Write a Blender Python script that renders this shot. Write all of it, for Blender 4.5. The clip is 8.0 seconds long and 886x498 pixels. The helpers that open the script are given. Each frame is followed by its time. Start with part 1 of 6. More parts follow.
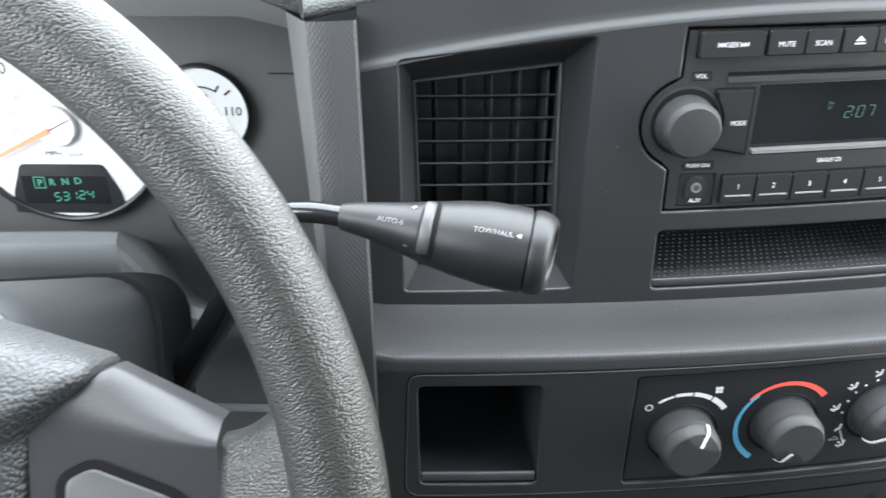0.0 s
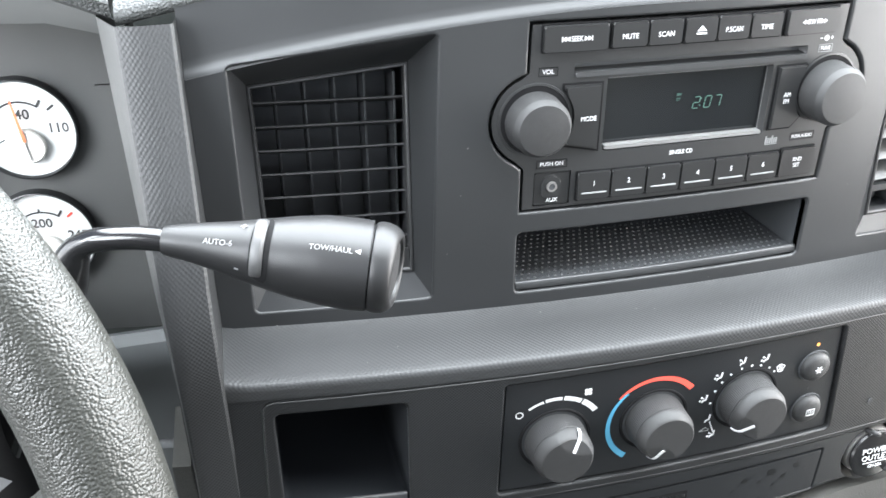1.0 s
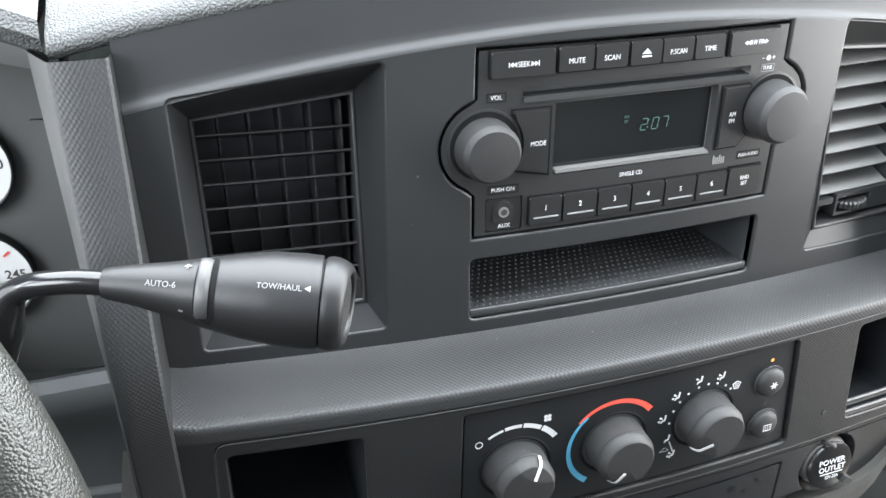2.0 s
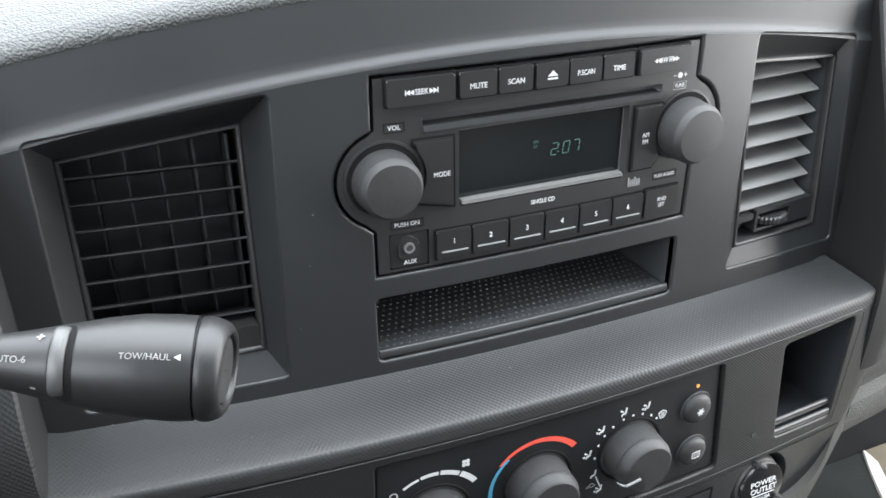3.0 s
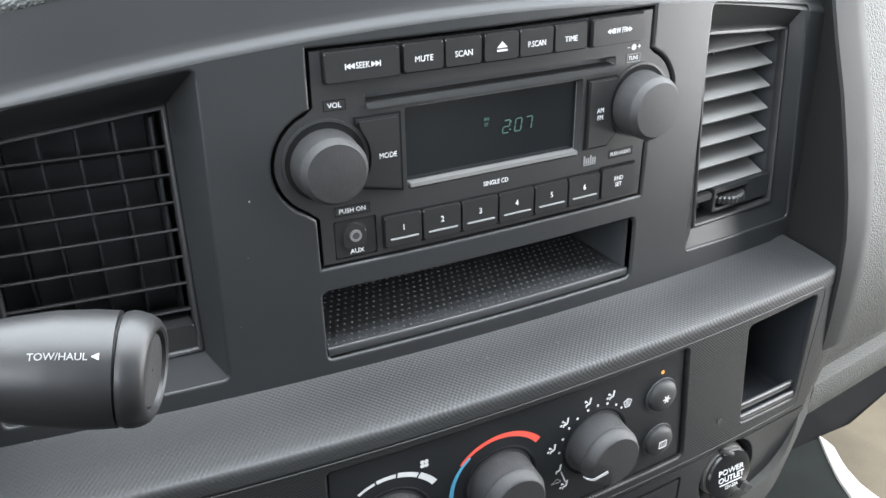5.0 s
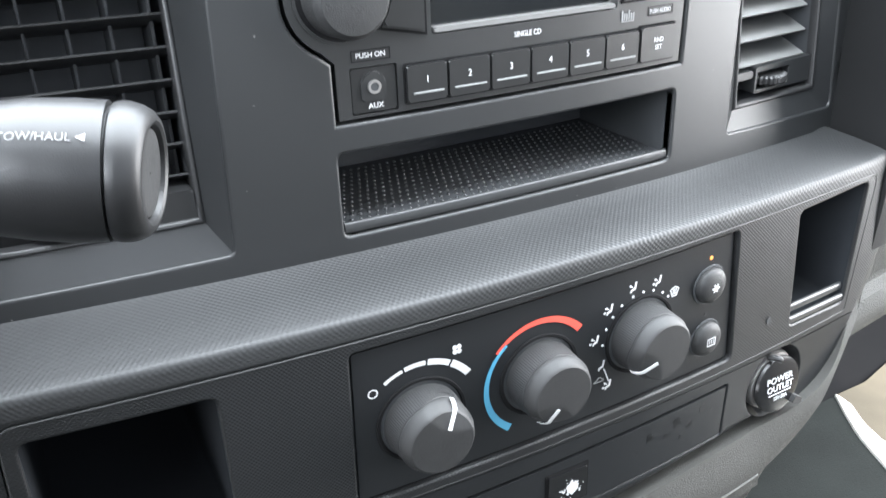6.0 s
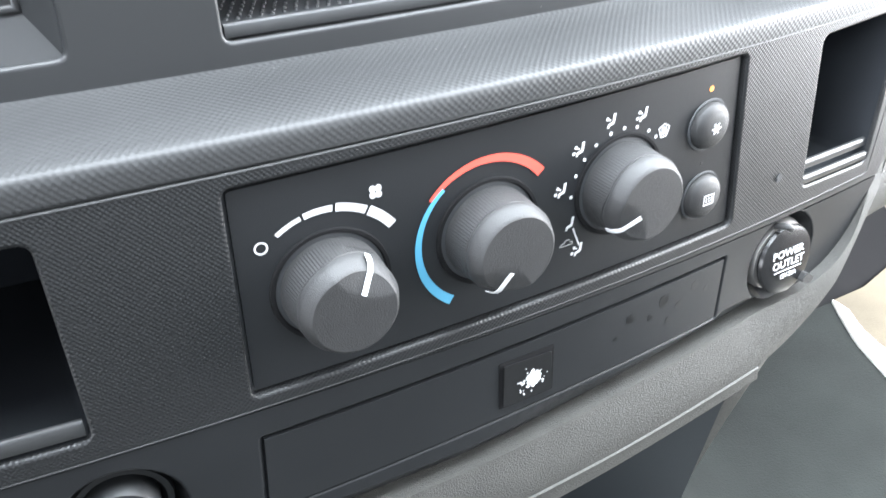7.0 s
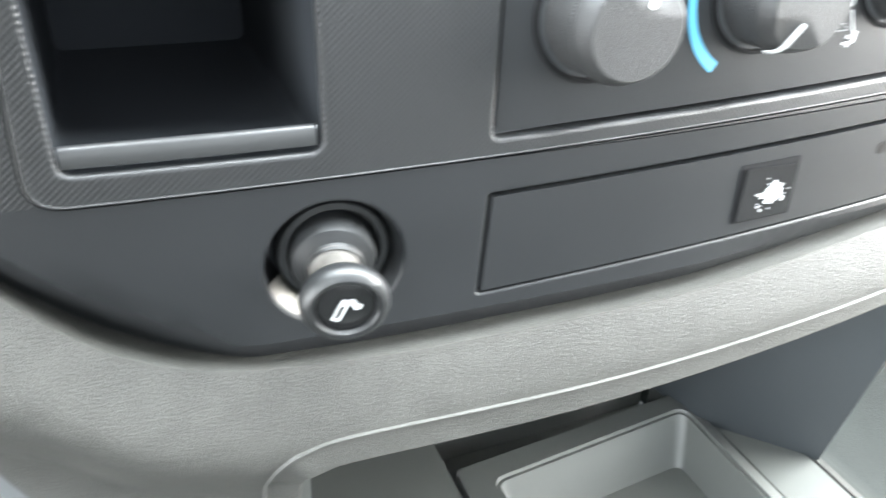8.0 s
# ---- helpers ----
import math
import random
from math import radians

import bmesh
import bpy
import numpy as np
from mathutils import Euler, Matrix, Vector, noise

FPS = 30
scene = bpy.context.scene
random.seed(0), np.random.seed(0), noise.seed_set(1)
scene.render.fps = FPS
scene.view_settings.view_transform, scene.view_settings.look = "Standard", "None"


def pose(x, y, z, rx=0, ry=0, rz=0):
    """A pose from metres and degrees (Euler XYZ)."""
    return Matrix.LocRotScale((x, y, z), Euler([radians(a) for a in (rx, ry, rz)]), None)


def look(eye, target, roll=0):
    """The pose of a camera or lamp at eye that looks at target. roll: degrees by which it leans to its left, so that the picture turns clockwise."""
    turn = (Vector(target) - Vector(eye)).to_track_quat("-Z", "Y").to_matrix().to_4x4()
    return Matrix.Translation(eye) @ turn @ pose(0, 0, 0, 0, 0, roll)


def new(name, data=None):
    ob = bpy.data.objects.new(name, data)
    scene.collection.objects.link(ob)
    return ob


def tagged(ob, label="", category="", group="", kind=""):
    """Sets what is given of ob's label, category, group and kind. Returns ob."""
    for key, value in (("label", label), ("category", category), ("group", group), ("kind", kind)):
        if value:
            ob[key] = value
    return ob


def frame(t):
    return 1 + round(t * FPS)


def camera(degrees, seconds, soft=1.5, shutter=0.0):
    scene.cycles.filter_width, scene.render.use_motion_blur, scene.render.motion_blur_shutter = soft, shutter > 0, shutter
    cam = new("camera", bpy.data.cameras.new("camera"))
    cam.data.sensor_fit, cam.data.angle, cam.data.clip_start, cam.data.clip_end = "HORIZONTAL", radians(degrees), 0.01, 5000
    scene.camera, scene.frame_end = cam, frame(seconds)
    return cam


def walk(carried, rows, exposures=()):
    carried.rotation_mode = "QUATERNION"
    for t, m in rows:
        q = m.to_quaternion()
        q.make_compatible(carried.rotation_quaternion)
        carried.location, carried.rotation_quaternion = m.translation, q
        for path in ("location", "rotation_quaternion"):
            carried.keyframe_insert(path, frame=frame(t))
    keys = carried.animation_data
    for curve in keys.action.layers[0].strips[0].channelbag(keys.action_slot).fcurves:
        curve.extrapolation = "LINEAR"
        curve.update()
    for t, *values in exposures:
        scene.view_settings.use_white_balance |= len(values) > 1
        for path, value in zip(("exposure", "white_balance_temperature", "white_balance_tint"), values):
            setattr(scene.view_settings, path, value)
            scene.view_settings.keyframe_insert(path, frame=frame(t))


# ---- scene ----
cam = camera(56.4, 8.0, shutter=0.25)
PATH = [
    (0, (-0.2404, -0.3810, 0.9991), (-0.0479, 1.3775, 0.0660), -0.53),
    (0.2, (-0.2343, -0.3748, 0.9976), (0.0460, 1.3703, 0.0615), -0.27),
    (0.5, (-0.2279, -0.3614, 0.9911), (0.1422, 1.3588, 0.0403), -0.15),
    (0.7, (-0.2221, -0.3615, 0.9919), (0.1749, 1.3569, 0.0489), -0.24),
    (1, (-0.2137, -0.3615, 0.9932), (0.2204, 1.3525, 0.0584), -0.30),
    (1.2, (-0.2112, -0.3613, 0.9937), (0.2474, 1.3509, 0.0674), -0.32),
    (2.3, (-0.2102, -0.3472, 0.9977), (0.3486, 1.3516, 0.1023), -0.64),
    (2.5, (-0.2065, -0.3419, 1.0020), (0.3598, 1.3530, 0.1040), -0.69),
    (2.7, (-0.1905, -0.3365, 1.0075), (0.4068, 1.3440, 0.1024), -0.69),
    (3, (-0.1811, -0.3298, 0.9988), (0.4897, 1.3271, 0.1017), -0.82),
    (3.2, (-0.1832, -0.3280, 0.9941), (0.5313, 1.3089, 0.0941), -0.81),
    (3.5, (-0.1884, -0.3267, 0.9891), (0.5697, 1.2950, 0.0973), -0.97),
    (3.7, (-0.1868, -0.3293, 0.9910), (0.5846, 1.2876, 0.1017), -0.98),
    (4, (-0.1839, -0.3293, 0.9906), (0.5854, 1.2867, 0.0979), -0.93),
    (4.2, (-0.1830, -0.3265, 0.9876), (0.5816, 1.2891, 0.0903), -0.97),
    (5.5, (-0.1706, -0.3062, 0.9595), (0.6222, 1.3083, 0.0849), -1.26),
    (5.7, (-0.1755, -0.3021, 0.9350), (0.6100, 1.3143, 0.0574), -1.70),
    (6, (-0.1877, -0.2942, 0.9044), (0.6330, 1.3138, 0.0437), -2.14),
    (6.2, (-0.1859, -0.2923, 0.8942), (0.6358, 1.2900, -0.0119), -2.27),
    (6.5, (-0.1842, -0.2816, 0.8747), (0.6382, 1.2866, -0.0551), -2.05),
    (6.7, (-0.1726, -0.2736, 0.8632), (0.6570, 1.2829, -0.0797), -1.86),
    (7, (-0.1416, -0.2523, 0.8354), (0.6573, 1.2731, -0.1820), -2.14),
    (7.2, (-0.1403, -0.2452, 0.8172), (0.6554, 1.2952, -0.1798), -2.40),
    (7.3, (-0.1472, -0.2411, 0.8072), (0.6490, 1.3002, -0.1881), -2.37),
    (7.4, (-0.1528, -0.2387, 0.7962), (0.6418, 1.2961, -0.2102), -2.13),
    (7.5, (-0.1603, -0.2355, 0.7855), (0.6385, 1.2914, -0.2297), -1.39),
    (7.7, (-0.1799, -0.2342, 0.7712), (0.6186, 1.2916, -0.2457), -0.01),
    (7.9, (-0.1892, -0.2387, 0.7579), (0.5312, 1.3236, -0.2620), 1.06),
    (8, (-0.2001, -0.2351, 0.7528), (0.4755, 1.3453, -0.2699), 1.15),
]
EXPOSURES = [(0.0, 0.0, 6200, 10), (0.5, 0.40, 6250, 10), (1.0, 0.6, 6300, 10), (2.5, -0.22, 6300, 10), (3.5, -0.28, 6300, 10), (4.2, -0.24, 6300, 10), (5.5, 0.12, 6200, 10), (6.0, 0.48, 6150, 10), (6.5, 0.83, 6100, 10), (7.0, 1.06, 6100, 10), (7.5, 1.54, 6200, 9), (8.0, 2.08, 6300, 7)]
walk(cam, [(t, look(eye, target, roll)) for t, eye, target, roll in PATH], EXPOSURES)

# ---- light ----
world = bpy.data.worlds.new("sky")
scene.world = world
world.use_nodes = True
wn = world.node_tree
sky = wn.nodes.new("ShaderNodeTexSky")
sky.sky_type, sky.sun_disc = "NISHITA", False
sky.sun_elevation, sky.sun_rotation = radians(49), radians(166)
wn.links.new(sky.outputs[0], wn.nodes["Background"].inputs[0])
wn.nodes["Background"].inputs[1].default_value = 0.12
sun = new("sun", bpy.data.lights.new("sun", "SUN"))
sun.data.energy, sun.data.angle, sun.data.color = 3.0, radians(0.6), (1.0, 0.94, 0.85)
sun.matrix_world = look((0.63, -3.0, 3.0), (0.0, 0.0, 0.0))


def window_light(name, eye, target, width, height, power, color=(1, 1, 1)):
    lamp = new(name, bpy.data.lights.new(name, "AREA"))
    lamp.data.shape, lamp.data.size, lamp.data.size_y = "RECTANGLE", width, height
    lamp.data.energy, lamp.data.color = power, color
    lamp.matrix_world = look(eye, target)
    return lamp


window_light("windscreen_light", (0.12, 0.10, 1.30), (0.0, -0.32, 0.40), 1.40, 1.20, 90, (0.94, 0.985, 1.0))
window_light("side_window_light", (-0.93, -0.55, 1.25), (0.0, -0.45, 0.85), 0.80, 0.42, 20, (0.95, 0.98, 1.0))
# unseen fill lamp added on the driver's side to lift the knee panel
window_light("driver_side_fill", (-0.96, -0.15, 0.76), (0.0, 0.05, 0.74), 0.80, 0.80, 13, (0.98, 0.99, 1.0))
window_light("open_door_light", (0.96, -0.25, 0.95), (0.0, -0.15, 0.75), 0.95, 0.90, 42, (1.0, 0.98, 0.95))
window_light("rear_window_light", (0.0, -1.42, 1.28), (0.0, 0.0, 0.75), 1.3, 0.36, 3, (0.97, 0.99, 1.0))


# ---- materials ----
def material(name, color, rough=0.5, metal=0.0, grain=0.0, grain_size=900.0, leather=0.0, leather_size=420.0,
             hatch=0.0, pitch=0.0016, mottle=0.15, mottle_size=18.0, coat=0.0, emit=None, power=0.0, spec=0.5):
    m = bpy.data.materials.new(name)
    m.use_nodes = True
    nt = m.node_tree
    b = nt.nodes["Principled BSDF"]
    b.inputs["Roughness"].default_value, b.inputs["Metallic"].default_value = rough, metal
    b.inputs["Coat Weight"].default_value, b.inputs["Coat Roughness"].default_value = coat, 0.08
    b.inputs["Specular IOR Level"].default_value = spec
    if emit:
        b.inputs["Emission Color"].default_value, b.inputs["Emission Strength"].default_value = (*emit, 1), power
    n, l = nt.nodes.new, nt.links.new
    tc = n("ShaderNodeTexCoord")
    big = n("ShaderNodeTexNoise")
    big.inputs["Scale"].default_value, big.inputs["Detail"].default_value = mottle_size, 6
    l(tc.outputs["Object"], big.inputs["Vector"])
    ramp = n("ShaderNodeMix")
    ramp.data_type = "RGBA"
    ramp.inputs[6].default_value = (*[c * (1 - mottle) for c in color], 1)
    ramp.inputs[7].default_value = (*[min(1, c * (1 + mottle)) for c in color], 1)
    l(big.outputs["Fac"], ramp.inputs[0])
    l(ramp.outputs[2], b.inputs["Base Color"])
    rr = n("ShaderNodeMapRange")
    rr.inputs[3].default_value, rr.inputs[4].default_value = rough * 0.88, min(1, rough * 1.12)
    l(big.outputs["Fac"], rr.inputs[0])
    l(rr.outputs[0], b.inputs["Roughness"])
    prev = None

    def bump(height, strength, dist):
        nonlocal prev
        bp = n("ShaderNodeBump")
        bp.inputs["Strength"].default_value, bp.inputs["Distance"].default_value = strength, dist
        l(height, bp.inputs["Height"])
        if prev:
            l(prev, bp.inputs["Normal"])
        prev = bp.outputs[0]

    if grain:
        t = n("ShaderNodeTexNoise")
        t.inputs["Scale"].default_value, t.inputs["Detail"].default_value = grain_size, 3
        l(tc.outputs["Object"], t.inputs["Vector"])
        bump(t.outputs["Fac"], grain, 0.0006)
    if leather:
        t = n("ShaderNodeTexVoronoi")
        t.feature, t.inputs["Scale"].default_value = "SMOOTH_F1", leather_size
        t.inputs["Smoothness"].default_value = 0.35
        warp = n("ShaderNodeTexNoise")
        warp.inputs["Scale"].default_value, warp.inputs["Detail"].default_value = leather_size * 0.5, 3
        l(tc.outputs["Object"], warp.inputs["Vector"])
        add = n("ShaderNodeMixRGB")
        add.blend_type, add.inputs[0].default_value = "ADD", 0.45 / leather_size
        l(tc.outputs["Object"], add.inputs[1])
        l(warp.outputs["Color"], add.inputs[2])
        l(add.outputs[0], t.inputs["Vector"])
        bump(t.outputs["Distance"], leather, -0.0012)
    if hatch:
        sep = n("ShaderNodeSeparateXYZ")
        l(tc.outputs["Object"], sep.inputs[0])

        def math_node(op, a, c):
            k = n("ShaderNodeMath")
            k.operation = op
            for i, v in enumerate((a, c)):
                if v is None:
                    continue
                if isinstance(v, (int, float)):
                    k.inputs[i].default_value = v
                else:
                    l(v, k.inputs[i])
            return k.outputs[0]
        v = math_node("SUBTRACT", sep.outputs[2], sep.outputs[1])
        w = 2 * math.pi / pitch
        p = math_node("SINE", math_node("MULTIPLY", math_node("ADD", sep.outputs[0], v), w * 0.7071), None)
        q = math_node("SINE", math_node("MULTIPLY", math_node("SUBTRACT", sep.outputs[0], v), w * 0.7071), None)
        bump(math_node("ADD", p, q), hatch, 0.00022)
    if prev:
        l(prev, b.inputs["Normal"])
    return m


M = {}
M["bezel"] = material("satin_black_plastic", (0.0205, 0.0213, 0.0222), 0.36, grain=0.08, grain_size=2600)
M["roll"] = material("dull_black_plastic", (0.0205, 0.0213, 0.0222), 0.5, grain=0.1, grain_size=2600, spec=0.38)
M["hatch"] = material("cross_hatched_plastic", (0.0125, 0.013, 0.0137), 0.42, hatch=0.26, pitch=0.00125, spec=0.42)
M["hatch_bold"] = material("bold_cross_hatched_plastic", (0.022, 0.0225, 0.023), 0.48, hatch=0.24, pitch=0.0015, spec=0.38)
M["hood_face"] = material("light_smooth_grey_plastic", (0.085, 0.087, 0.085), 0.5, grain=0.12, grain_size=1800)
M["plain"] = material("fine_grained_black_plastic", (0.0115, 0.0123, 0.0135), 0.40, grain=0.12, grain_size=2200, spec=0.4)
M["pad"] = material("grey_grained_vinyl", (0.044, 0.0465, 0.0458), 0.56, leather=0.6, leather_size=900)
M["trim"] = material("grey_stippled_plastic", (0.038, 0.0377, 0.0345), 0.5, grain=0.85, grain_size=1500, mottle=0.26, mottle_size=120, spec=0.35)
M["hood"] = material("smooth_grey_plastic", (0.065, 0.066, 0.065), 0.5, grain=0.15, grain_size=1800)
# black plastic raised and blued: lens haze put into the colour
M["dark"] = material("hazed_cavity_plastic", (0.040, 0.0425, 0.0455), 0.6, grain=0.1)
M["gap"] = material("black_gap", (0.006, 0.006, 0.0065), 0.85, spec=0.15)
M["slat"] = material("louvre_plastic", (0.022, 0.022, 0.0225), 0.36, grain=0.08)
# lit copy of the louvre plastic: light on upturned faces put into the colour
M["rslat"] = material("louvre_plastic_lit", (0.13, 0.13, 0.127), 0.42, grain=0.08)
M["knob"] = material("soft_black_knob", (0.023, 0.023, 0.0233), 0.52, grain=0.35, grain_size=2200, mottle=0.3, mottle_size=300, spec=0.38)
M["button"] = material("black_button", (0.0165, 0.0167, 0.017), 0.30, grain=0.08, grain_size=3000)
M["radio"] = material("radio_face_plastic", (0.0195, 0.0198, 0.0202), 0.36, grain=0.08, grain_size=2600)
M["glass"] = material("smoked_display", (0.006, 0.007, 0.008), 0.12, coat=0.6, mottle=0.05)
M["print"] = material("white_print", (0.52, 0.525, 0.53), 0.6, mottle=0.05)
M["faint"] = material("grey_print", (0.20, 0.205, 0.205), 0.6, mottle=0.05)
M["red"] = material("red_print", (0.62, 0.075, 0.05), 0.6, mottle=0.06)
M["blue"] = material("blue_print", (0.07, 0.27, 0.41), 0.6, mottle=0.06)
M["green"] = material("green_segments", (0.02, 0.08, 0.06), 0.5, emit=(0.10, 0.62, 0.40), power=0.55)
M["dim"] = material("dim_segments", (0.02, 0.05, 0.04), 0.5, emit=(0.16, 0.34, 0.28), power=0.33)
M["amber"] = material("amber_indicator", (0.5, 0.2, 0.05), 0.5, emit=(1.0, 0.36, 0.06), power=0.9)
M["gloss"] = material("gloss_black_stalk", (0.010, 0.010, 0.0105), 0.16)
M["lever"] = material("lever_grip_plastic", (0.0125, 0.0125, 0.013), 0.43, grain=0.12, grain_size=2600, spec=0.40)
M["rim"] = material("grey_moulded_wheel_rim", (0.0225, 0.0228, 0.0200), 0.32, leather=0.36, leather_size=1450, spec=0.42)
M["hubpad"] = material("grey_airbag_cover", (0.027, 0.029, 0.0295), 0.37, leather=0.42, leather_size=800)
M["spoke"] = material("dark_spoke_plastic", (0.014, 0.014, 0.0148), 0.42, grain=0.1, spec=0.4)
M["gauge"] = material("white_gauge_face", (0.56, 0.57, 0.56), 0.6, mottle=0.04)
M["gaugeink"] = material("black_gauge_print", (0.03, 0.03, 0.03), 0.6, mottle=0.04)
M["needle"] = material("orange_needle", (0.85, 0.22, 0.10), 0.5, mottle=0.04)
M["carpet"] = material("dark_grey_carpet", (0.0140, 0.0163, 0.0152), 0.95, grain=0.9, grain_size=500, mottle=0.6, mottle_size=16, spec=0.2)
M["mat"] = material("tan_floor_covering", (0.115, 0.098, 0.070), 0.9, grain=0.6, grain_size=600, mottle=0.3)
# near-white so that the sill stripe reads as sunlit; sunlight is in the colour
M["sill"] = material("sunlit_sill_tone", (0.66, 0.64, 0.59), 0.6, mottle=0.08)
M["console"] = material("grey_console_plastic", (0.064, 0.067, 0.063), 0.45, grain=0.25, grain_size=1600)
M["matdot"] = material("rubber_mat_dots", (0.030, 0.031, 0.0325), 0.45, spec=0.4)
M["chrome_dull"] = material("dull_metal", (0.35, 0.34, 0.33), 0.4, metal=0.8)
M["switch"] = material("grey_switch_plastic", (0.052, 0.052, 0.0525), 0.45, grain=0.1)
# column grey darkened: shade from the wheel and hood put into the colour
M["column"] = material("shaded_grey_dash_plastic", (0.0135, 0.015, 0.016), 0.45, grain=0.12, grain_size=1800)
M["cheek"] = material("dark_console_plastic", (0.022, 0.0255, 0.028), 0.5, grain=0.2)
M["hubcap"] = material("ivory_needle_hub", (0.62, 0.61, 0.57), 0.5, mottle=0.05)
# pocket black raised in the same way for lens haze
M["cavity"] = material("hazed_pocket_plastic", (0.022, 0.0242, 0.0275), 0.9, grain=0.1, spec=0.1)
M["metal"] = material("bright_socket_metal", (0.17, 0.163, 0.15), 0.5, metal=0.9)
M["stain"] = material("oily_stain", (0.006, 0.006, 0.0065), 0.3, mottle=0.3, mottle_size=300)
M["dust"] = material("pale_dust", (0.15, 0.148, 0.14), 0.9)
M["inlay"] = material("gloss_black_inlay", (0.010, 0.010, 0.0105), 0.25)
M["passenger"] = material("dark_grained_vinyl", (0.060, 0.0615, 0.0585), 0.6, leather=0.55, leather_size=900, spec=0.3)
M["hatch_shelf"] = material("cross_hatched_shelf", (0.0215, 0.0221, 0.0227), 0.52, hatch=0.18, pitch=0.0017, spec=0.42)
# duct black raised to grey, haze included in the colour
M["duct"] = material("hazed_duct_plastic", (0.060, 0.063, 0.068), 0.6, grain=0.1)
M["lettering"] = material("worn_white_print", (0.36, 0.36, 0.36), 0.6, mottle=0.1, mottle_size=400)
# same grey raised for the light missing behind the wheel
M["knee"] = material("lit_grey_knee_plastic", (0.090, 0.095, 0.097), 0.42, grain=0.12, grain_size=1800)
M["strip"] = material("matt_black_side_plastic", (0.011, 0.0112, 0.0115), 0.62, grain=0.15, grain_size=2200, spec=0.2)
M["vane"] = material("dark_vane_plastic", (0.034, 0.0355, 0.038), 0.4, grain=0.08)
# paler than the bezel plastic: the light that lips catch is in the colour
M["lip"] = material("lit_satin_lip", (0.034, 0.035, 0.036), 0.30, grain=0.06)
M["seam"] = material("dull_facia_edge", (0.016, 0.0165, 0.017), 0.55, grain=0.1)
M["plug"] = material("black_plug_plastic", (0.010, 0.0105, 0.011), 0.40, grain=0.15, grain_size=2600, spec=0.4)
M["neck"] = material("dull_brownish_neck", (0.060, 0.055, 0.049), 0.62, mottle=0.3, mottle_size=200)
M["ground"] = material("tan_dusty_ground", (0.30, 0.25, 0.19), 0.95, mottle=0.4, mottle_size=3)
M["lining"] = material("pale_cab_lining", (0.14, 0.14, 0.135), 0.9, grain=0.4, grain_size=500)


# ---- geometry helpers: x right, y depth behind the facia (curved with the dash), z up ----
def bow(x):
    x = abs(x)
    return 0.3 * x * x if x < 0.25 else 0.01875 + 0.15 * (x - 0.25)


def bent(bm):
    for v in bm.verts:
        v.co.y += bow(v.co.x)
    return bm


def part(name, bm, mat, parent=None, label="", curve=True, sharp=35.0, smooth=True):
    if curve:
        bent(bm)
    bmesh.ops.recalc_face_normals(bm, faces=bm.faces)
    for f in bm.faces:
        f.smooth = smooth
    lim = radians(sharp)
    for e in bm.edges:
        e.smooth = len(e.link_faces) == 2 and e.calc_face_angle(0) < lim
    me = bpy.data.meshes.new(name)
    bm.to_mesh(me)
    bm.free()
    me.materials.append(mat)
    ob = new(name, me)
    if parent is not None:
        ob.parent = parent
    if label:
        tagged(ob, label)
    return ob


def thing(name, label, category, at=(0, 0, 0), group="", kind=""):
    ob = new(name)
    ob.empty_display_size = 0.02
    return tagged(ob, label, category, group, kind)


def rpoly(points, radius, n=5):
    """A polygon with rounded corners; radius: one for all corners, or one each."""
    out, k = [], len(points)
    for i, p in enumerate(points):
        r = radius[i] if isinstance(radius, (list, tuple)) else radius
        p, a, b = Vector(p), Vector(points[i - 1]), Vector(points[(i + 1) % k])
        if r <= 0:
            out.append((p.x, p.y))
            continue
        u, w = (a - p).normalized(), (b - p).normalized()
        ang = max(0.05, u.angle(w))
        d = min(r / math.tan(ang / 2), (a - p).length * 0.49, (b - p).length * 0.49)
        s, e = p + u * d, p + w * d
        for j in range(n + 1):
            t = j / n
            q = s * (1 - t) ** 2 + p * 2 * t * (1 - t) + e * t * t
            out.append((q.x, q.y))
    return out


def rect(x0, z0, x1, z1, r=0.0, n=4):
    return rpoly([(x0, z0), (x1, z0), (x1, z1), (x0, z1)], r, n)


def circle(x, z, r, n=32, a0=0.0):
    return [(x + r * math.cos(a0 + 2 * math.pi * i / n), z + r * math.sin(a0 + 2 * math.pi * i / n)) for i in range(n)]


def inside(p, poly):
    x, y, c = p[0], p[1], False
    for i in range(len(poly)):
        (x0, y0), (x1, y1) = poly[i - 1], poly[i]
        if (y0 > y) != (y1 > y) and x < (x1 - x0) * (y - y0) / (y1 - y0) + x0:
            c = not c
    return c


def dense(poly, step):
    out = []
    for i in range(len(poly)):
        a, b = Vector(poly[i - 1]), Vector(poly[i])
        k = max(1, math.ceil((b - a).length / step))
        out += [tuple(a + (b - a) * (j / k)) for j in range(k)]
    return out


